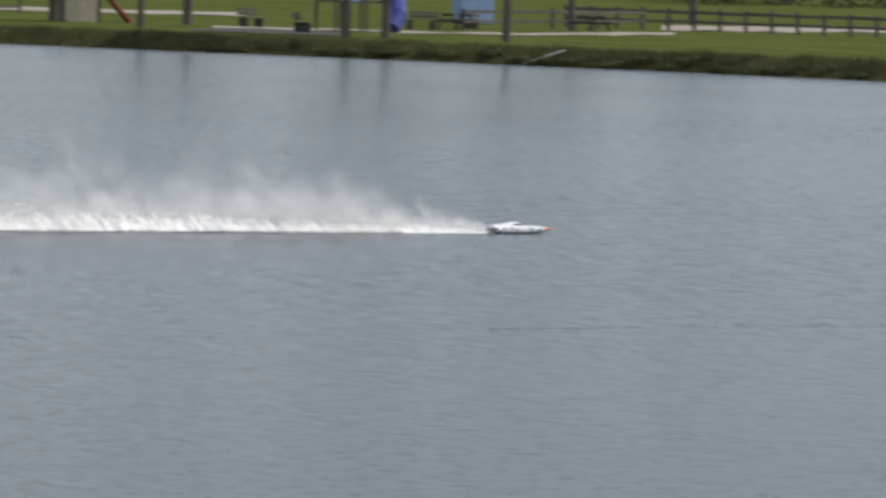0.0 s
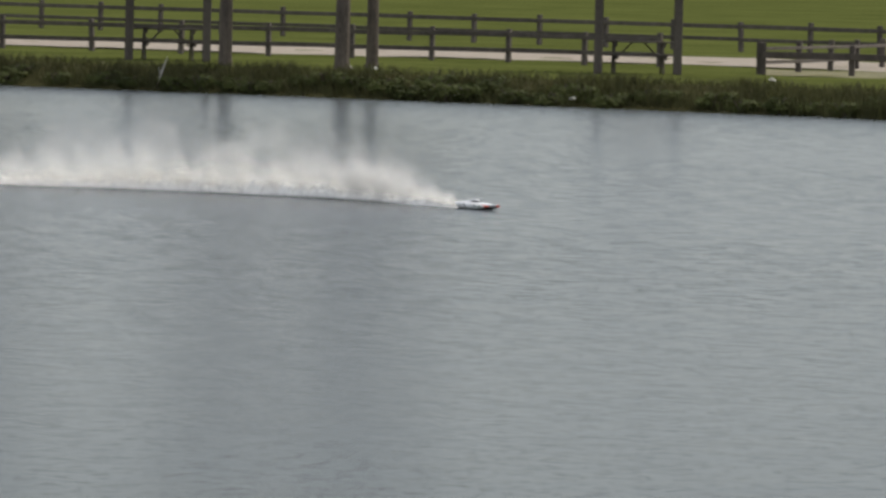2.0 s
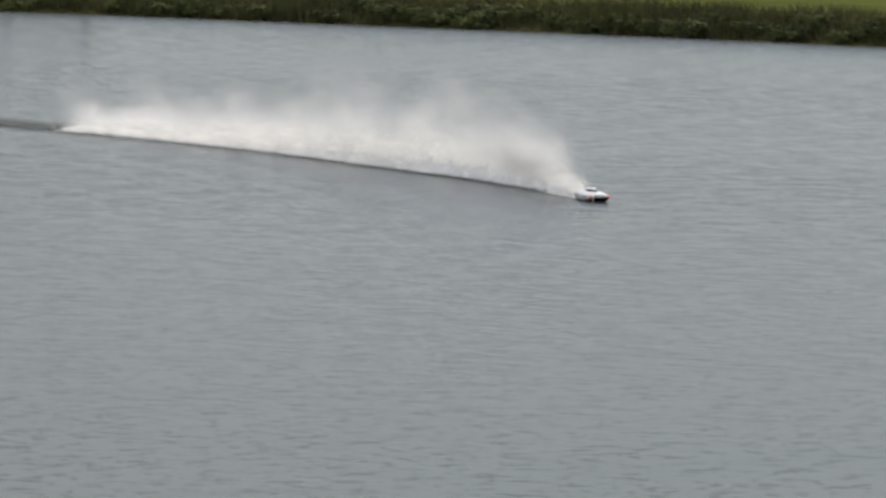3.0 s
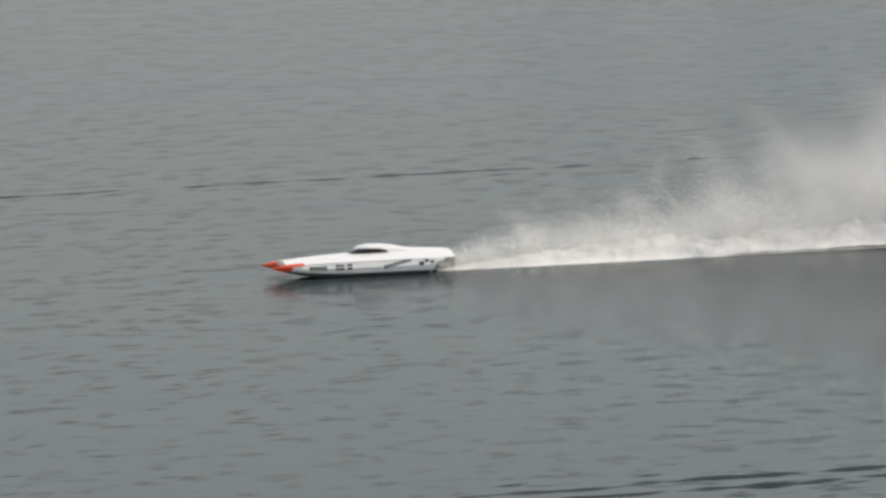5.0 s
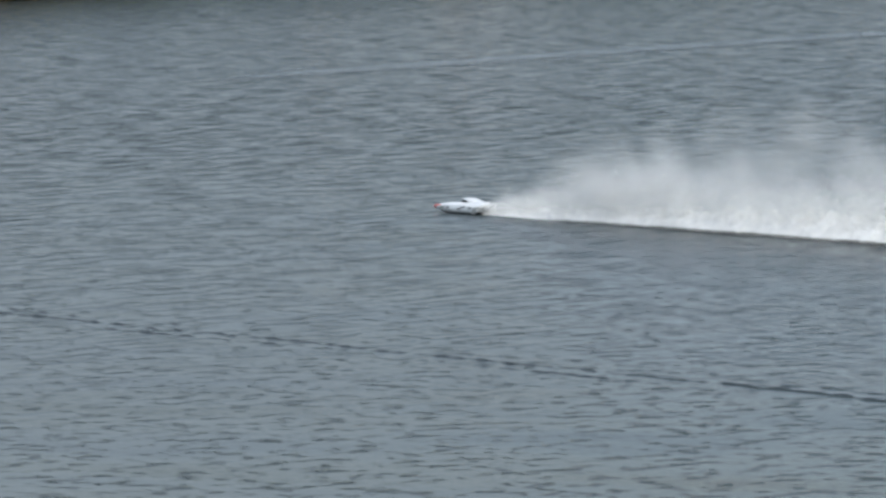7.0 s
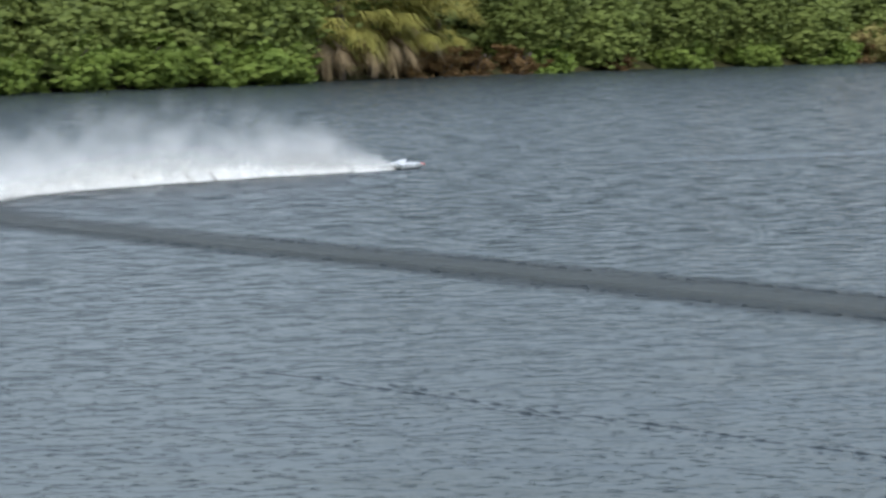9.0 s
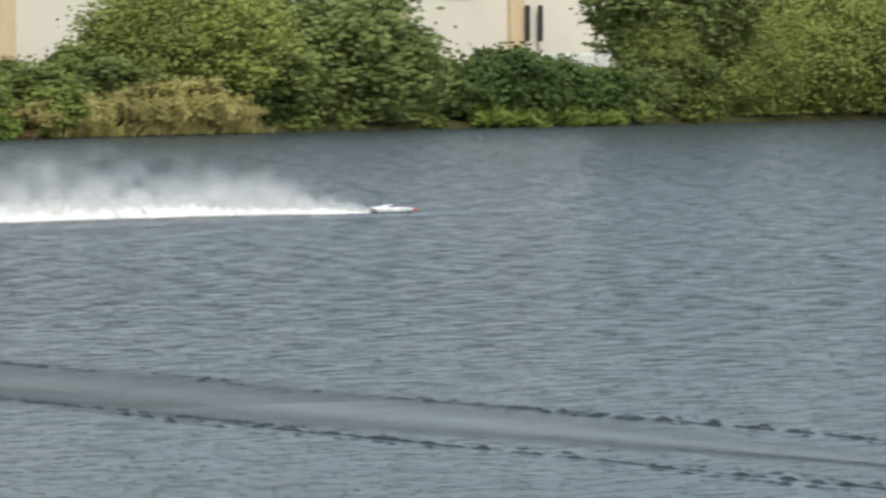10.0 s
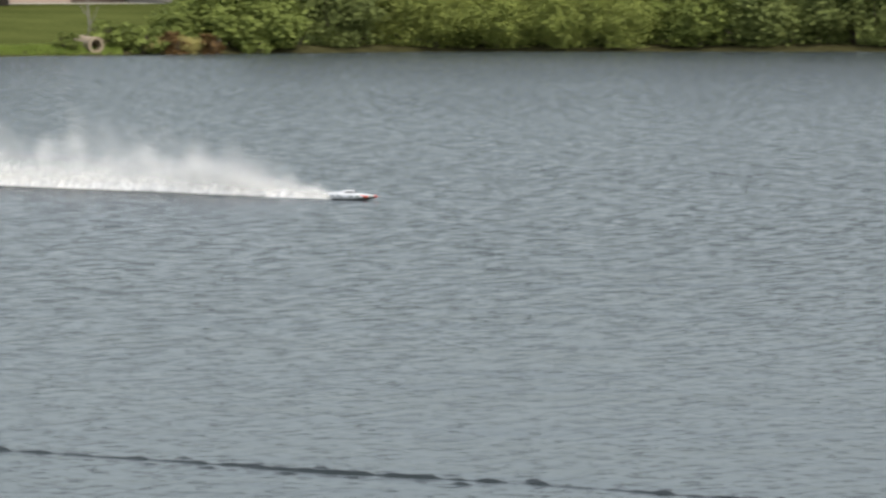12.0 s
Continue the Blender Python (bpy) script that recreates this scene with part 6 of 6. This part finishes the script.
def build_boat():
    boat = new("racing_boat")
    tagged(boat, "white model racing catamaran with orange bow tips and dark decals", "model boat")
    for side in (1, -1):
        xs = [-0.41, -0.385, -0.36, -0.335, -0.3, -0.15, 0.0, 0.1, 0.2, 0.28, 0.33, 0.372]
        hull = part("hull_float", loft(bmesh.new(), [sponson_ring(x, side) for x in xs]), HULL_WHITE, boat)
        part("bow_tip", loft(bmesh.new(), [sponson_ring(x, side) for x in (0.373, 0.40, 0.43, 0.455, 0.475)]), HULL_ORANGE, hull, "orange painted bow tip")
        # shade put into grey panels below the chine, wrapped a little up the side
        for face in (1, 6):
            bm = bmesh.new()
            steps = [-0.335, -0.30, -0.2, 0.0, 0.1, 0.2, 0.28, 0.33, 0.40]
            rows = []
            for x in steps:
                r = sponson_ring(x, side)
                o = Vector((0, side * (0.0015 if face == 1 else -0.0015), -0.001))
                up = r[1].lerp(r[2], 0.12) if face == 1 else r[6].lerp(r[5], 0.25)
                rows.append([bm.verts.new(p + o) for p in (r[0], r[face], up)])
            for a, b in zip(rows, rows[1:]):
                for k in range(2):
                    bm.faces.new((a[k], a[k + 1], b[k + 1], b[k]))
            part("bottom", bm, BOTTOM_SHADE, hull, "dark grey panel for the shade under the hull")

        # decals on the outer side, as plain bars
        def bar(x, z, w, h, mat, tilt=0.0):
            bm = bmesh.new()
            r = sponson_ring(x, side)
            half = r[2].z
            y = abs(r[2].y) - 0.008 * max(0.0, (z - half) / (r[3].z - half)) - 0.008 * max(0.0, (half - z) / (half - r[1].z))
            yaw = math.atan2(side * (abs(sponson_ring(x + 0.03, side)[2].y) - abs(sponson_ring(x - 0.03, side)[2].y)), 0.06)
            box(bm, w, 0.006, h, Matrix.Translation((x, side * (y - 0.0012), z)) @ Matrix.Rotation(yaw, 4, "Z") @ Matrix.Rotation(-tilt, 4, "Y"), 0.0006)
            part("decal", bm, mat, hull)
        bar(0.245, 0.050, 0.056, 0.018, DECAL_GREEN)
        bar(0.282, 0.050, 0.010, 0.022, DECAL)
        bar(0.208, 0.050, 0.010, 0.022, DECAL)
        bar(0.135, 0.060, 0.046, 0.009, DECAL)
        bar(0.135, 0.044, 0.042, 0.010, DECAL)
        bar(0.085, 0.060, 0.026, 0.010, DECAL)
        bar(0.085, 0.044, 0.024, 0.012, DECAL)
        for i in range(9):
            bar(-0.100 - 0.0160 * i, 0.044 + 0.0030 * i, 0.0105, 0.017 + 0.003 * (i % 3 == 0), DECAL, tilt=-0.15)
        bar(-0.290, 0.052, 0.026, 0.020, DECAL)
        bar(-0.318, 0.064, 0.016, 0.018, DECAL)
        bar(-0.345, 0.058, 0.022, 0.014, DECAL)
    # deck between and over the floats
    rings = []
    for x in (-0.468, -0.42, -0.3, -0.1, 0.05, 0.2, 0.3, 0.36, 0.40):
        u = max(0.0, x / 0.44)
        w = 0.144 - 0.050 * u ** 2
        top = 0.106 - 0.026 * u ** 1.4 + 0.008 * step(-x, 0.0, 0.25) - 0.006 * step(-x, 0.36, 0.46)
        edge = 0.076 - 0.012 * u ** 2
        low = 0.045 + 0.015 * u + 0.020 * step(-x, 0.31, 0.41)
        rings.append([Vector((x, y, z)) for y, z in ((-w, edge), (-w * 0.72, top - 0.010), (-w * 0.4, top - 0.002), (0, top), (w * 0.4, top - 0.002), (w * 0.72, top - 0.010), (w, edge), (w * 0.6, low), (-w * 0.6, low))])
    part("deck", loft(bmesh.new(), rings), HULL_WHITE, boat)
    # orange noses on the deck over the bow tips
    for side in (1, -1):
        bm = bmesh.new()
        rr = []
        for x, w, h in ((0.315, 0.024, 0.006), (0.37, 0.020, 0.008), (0.43, 0.012, 0.005), (0.468, 0.004, 0.001)):
            c = sponson_ring(x, side)[4]
            rr.append([Vector((x, c.y + y, c.z + z)) for y, z in ((-w, -0.003), (-w * 0.5, h), (w * 0.5, h), (w, -0.003))])
        part("bow_cap", loft(bm, rr), HULL_ORANGE, boat, "orange painted bow cap")
    # canopy, faired back to the stern
    rings = []
    for x, w, z in ((-0.40, 0.050, 0.112), (-0.30, 0.055, 0.117), (-0.215, 0.058, 0.122), (-0.17, 0.060, 0.130), (-0.12, 0.060, 0.139), (-0.06, 0.060, 0.145), (0.0, 0.056, 0.146), (0.045, 0.046, 0.140), (0.07, 0.034, 0.130)):
        rings.append([Vector((x - 0.055 * step(x, -0.44, -0.1), y, zz)) for y, zz in ((-w, 0.094), (-w * 0.92, 0.4 * 0.097 + 0.6 * z), (-w * 0.55, z), (w * 0.55, z), (w * 0.92, 0.4 * 0.097 + 0.6 * z), (w, 0.094))])
    canopy = part("canopy", loft(bmesh.new(), rings), HULL_WHITE, boat, smooth=False)
    rings = []
    for x, w, z in ((-0.085, 0.0615, 0.118), (-0.04, 0.0625, 0.129), (0.02, 0.060, 0.131), (0.06, 0.048, 0.130), (0.10, 0.028, 0.112)):
        rings.append([Vector((x - 0.055 * step(x, -0.44, -0.1), y, zz)) for y, zz in ((-w, 0.104), (-w, z - 0.006), (-w * 0.9, z), (w * 0.9, z), (w, z - 0.006), (w, 0.104))])
    part("windscreen", loft(bmesh.new(), rings), SMOKED, canopy, "dark smoked wraparound windscreen")
    # stern hardware
    bm = bmesh.new()
    box(bm, 0.03, 0.25, 0.062, Matrix.Translation((-0.398, 0, 0.053)), 0.006)
    part("transom", bm, HULL_WHITE, boat)
    bm = bmesh.new()
    box(bm, 0.10, 0.012, 0.03, Matrix.Translation((-0.450, 0.03, 0.055)), 0.003)
    box(bm, 0.016, 0.006, 0.06, Matrix.Translation((-0.492, 0.03, 0.018)), 0.002)
    part("rudder", bm, METAL, boat)
    bm = bmesh.new()
    box(bm, 0.10, 0.02, 0.02, Matrix.Translation((-0.455, -0.02, 0.048)), 0.003)
    tube(bm, [(-0.44, -0.02, 0.03), (-0.51, -0.02, 0.004)], [0.005, 0.005], 6)
    part("drive_strut", bm, METAL, boat)
    bm = bmesh.new()
    for k in range(3):
        box(bm, 0.004, 0.012, 0.03, Matrix.Translation((-0.512, -0.02, 0.004)) @ Matrix.Rotation(k * 2.094, 4, "X") @ Matrix.Translation((0, 0, 0.014)) @ Matrix.Rotation(0.5, 4, "Z"), 0.001)
    part("propeller", bm, METAL, boat)
    return boat


BOAT = build_boat()


# ---- the spray behind the boat ----
def plume_height(d):
    """How high the drops go, d metres behind the stern."""
    return 0.06 + 0.74 * (1 - math.exp(-d / 1.1)) - 0.50 * step(d, 5, 15.5)


def plume_width(d):
    return 0.06 + 0.045 * d ** 0.8


def mist_height(d):
    """The fine mist climbs higher than the drops and hangs on longer."""
    return 0.05 + 1.12 * (1 - math.exp(-d / 2.3)) - 0.55 * step(d, 8, 19)


SEG = 0.85
SPRAY_PIECES = 22


def build_spray():
    out = []
    for k in range(SPRAY_PIECES):
        d0 = 0.0 + k * SEG
        rng = random.Random(100 + k)
        seg = new("spray")
        tagged(seg, "white spray and mist thrown up behind the speeding boat", "spray", "rooster tail spray", kind="stuff")
        # churned white core of the plume
        verts, faces = [], []
        nu, nv = 44, 15
        for iu in range(nu + 1):
            d = iu / nu * SEG
            h = plume_height(d0 + d) * (0.16 + 0.07 * step(d0 + d, 2, 6)) * (1 + 0.3 * noise.noise(((d0 + d) * 2.1, 0, 7)) + 0.25 * noise.noise(((d0 + d) * 9, 0, 8)))
            w = plume_width(d0 + d) * 1.05
            for iv in range(nv):
                v = iv / (nv - 1) * 2 - 1
                f = noise.noise(((d0 + d) * 7, v * 3.5, 1)) + 0.6 * noise.noise(((d0 + d) * 19, v * 8, 2))
                verts.append((-d - 0.3 * h * (1 - v * v) + 0.02 * f, v * w * (1 + 0.2 * f * abs(v)), max(-0.01, h * (1 - v * v) ** 1.3 * (1 + 0.5 * f)) - 0.004))
        for iu in range(nu):
            for iv in range(nv - 1):
                q = iu * nv + iv
                faces.append((q, q + nv, q + nv + 1, q + 1))
        from_lists("foam_core", verts, faces, FOAM, seg, smooth=True)
        # thin veils of mist hanging over the drops
        verts, faces, uvs = [], [], []
        for _ in range(int(175 - 50 * step(d0, 2, 4) - 60 * step(d0, 4, 15))):
            d = rng.uniform(0, SEG)
            h = mist_height(d0 + d) * (1 + 0.14 * noise.noise(((d0 + d) * 1.1, 0, 13)))
            v = min(1.0, abs(rng.gauss(0, 0.33)))
            a = min(0.10 + 0.14 * step(d0 + d, 0, 3), 0.03 + 0.35 * h) * rng.uniform(0.9, 1.4) * (0.8 + 0.6 * v)
            c = Vector((-d - 0.35 * v * h, rng.gauss(0, 0.5) * plume_width(d0 + d), max(0.7 * a, v * h)))
            q = (Matrix.Rotation(rng.uniform(0, 6.28), 3, "Z") @ Matrix.Rotation(rng.uniform(0.8, 1.4), 3, "X") @ Matrix.Rotation(rng.uniform(0, 6.28), 3, "Z")).to_quaternion()
            i = len(verts)
            verts.extend(c + q @ Vector(k) * a for k in ((-1, -1, 0), (1, -1, 0), (1, 1, 0), (-1, 1, 0)))
            uvs.extend(((-1, -1), (1, -1), (1, 1), (-1, 1)))
            faces.append((i, i + 1, i + 2, i + 3))
        mist = from_lists("veil", verts, faces, THIN_MIST, seg)
        uvl = mist.data.uv_layers.new(name="UVMap")
        for lp in mist.data.loops:
            uvl.data[lp.index].uv = uvs[lp.vertex_index]
        # drops
        verts, faces = [], []
        for _ in range(int(15000 - 7500 * step(d0, 0.5, 5) - 4500 * step(d0, 6, 16))):
            d = rng.uniform(0, SEG)
            h = plume_height(d0 + d) * (0.95 + 0.25 * noise.noise(((d0 + d) * 2.2, 0, 3)))
            v = min(1.2, abs(rng.gauss(0, 0.31)))
            p = Vector((-d - 0.25 * v * h, rng.gauss(0, 0.5) * plume_width(d0 + d), v * h))
            a = rng.uniform(0.0007, 0.0013) * (1 + 2.6 * step(d0, 2.0, 9)) * (1.15 - 0.6 * v)
            q = Euler((rng.uniform(0, 6), rng.uniform(0, 6), 0)).to_quaternion()
            i = len(verts)
            verts.extend(p + q @ Vector(c) * a for c in ((1, 1, 1), (-1, -1, 1), (-1, 1, -1), (1, -1, -1)))
            faces.extend(((i, i + 1, i + 2), (i, i + 3, i + 1), (i, i + 2, i + 3), (i + 1, i + 3, i + 2)))
        from_lists("drops", verts, faces, DROPS, seg)
        out.append((d0, seg))
    return out


SPRAY = build_spray()
TRAIL_STEP = 2.6


def trail_width(d):
    """Half the breadth of the stirred band, d metres behind the boat, closing up as it settles."""
    return (0.35 + 0.060 * d ** 0.85) * (1 - step(d, 66, 82)) * step(d, -0.5, 3.5) + 0.03


def build_trail():
    """Stirred water that lies behind the spray, in flat pieces."""
    out = []
    for k in range(31):
        d0 = 1.5 + k * TRAIL_STEP
        w0, w1 = trail_width(d0), trail_width(d0 + TRAIL_STEP)
        verts, faces, uvs = [], [], []
        for i in range(9):
            u = i / 8
            for j in range(7):
                v = j / 6 * 2 - 1
                w = w0 + (w1 - w0) * u
                uvs.append((u, v))
                verts.append((-u * TRAIL_STEP, v * w + 0.15 * noise.noise((d0 + u * TRAIL_STEP, v * 2, 0)) * abs(v), 0.004 + 0.012 * (1 - v * v) + 0.008 * noise.noise((d0 * 3 + u * 8, v * 4, 1)) * (1 - v * v)))
        for i in range(8):
            for j in range(6):
                a = i * 7 + j
                faces.append((a, a + 7, a + 8, a + 1))
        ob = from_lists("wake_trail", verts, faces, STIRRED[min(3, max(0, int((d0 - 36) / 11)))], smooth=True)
        uvl = ob.data.uv_layers.new(name="UVMap")
        for lp in ob.data.loops:
            uvl.data[lp.index].uv = uvs[lp.vertex_index]
        tagged(ob, "band of dark stirred water in the boat's wake", "wake", "wake trail", kind="stuff")
        out.append((d0, ob))
    return out


TRAIL = build_trail()


def boat_track():
    """Dense path of the boat, with its length, reaching back before the start."""
    ts = np.array([r[0] for r in BOAT_ROWS])
    xy = np.array([(r[1], r[2]) for r in BOAT_ROWS])
    v = (xy[2] - xy[0]) / (ts[2] - ts[0])
    pre = np.arange(-2.2, -0.01, 0.1)
    ts = np.concatenate([pre, ts])
    xy = np.concatenate([xy[0] + pre[:, None] * v, xy])
    length = np.concatenate([[0], np.cumsum(np.hypot(*np.diff(xy, axis=0).T))])
    return ts, xy, length


def motions():
    rows = []
    for t, x, y, a in BOAT_ROWS:
        rows.append((t, pose(x, y, 0.004, 0, 0, a) @ pose(0, 0, 0, 0, -0.4, 0)))
    walk(BOAT, rows)
    for passed, sign, wave in SPREADING:
        rest = wave.matrix_basis.copy()
        rows = []
        for k in range(25):
            t = 0.5 * k
            since = max(0.0, t - passed)
            rows.append((t, Matrix.Translation((0.123 * sign * 0.55 * since, sign * 0.55 * since, -0.05 * (1 - step(since, 0.0, 1.4)))) @ rest))
        walk(wave, rows)
    ts, xy, length = boat_track()
    joined = {}
    for d0, seg, span in [(d, o, SEG) for d, o in SPRAY] + [(d, o, TRAIL_STEP) for d, o in TRAIL]:
        rows = []
        for t, *_ in BOAT_ROWS:
            here = np.interp(t, ts, length)
            back = d0
            if span == SEG:
                # spray sinks back with age, and each piece stays joined to the one before it
                back = min(d0, here - np.interp(t - d0 / 25.0, ts, length), joined.get(t, 0.0) + 0.98 * SEG if d0 else 0.0)
                joined[t] = back
            s = here - back - (0.38 if span == SEG else 0.44)
            x, y = np.interp(s, length, xy[:, 0]), np.interp(s, length, xy[:, 1])
            x1, y1 = np.interp(s - span, length, xy[:, 0]), np.interp(s - span, length, xy[:, 1])
            rows.append((t, pose(x, y, 0, 0, 0, math.degrees(math.atan2(y - y1, x - x1)))))
        walk(seg, rows)


motions()
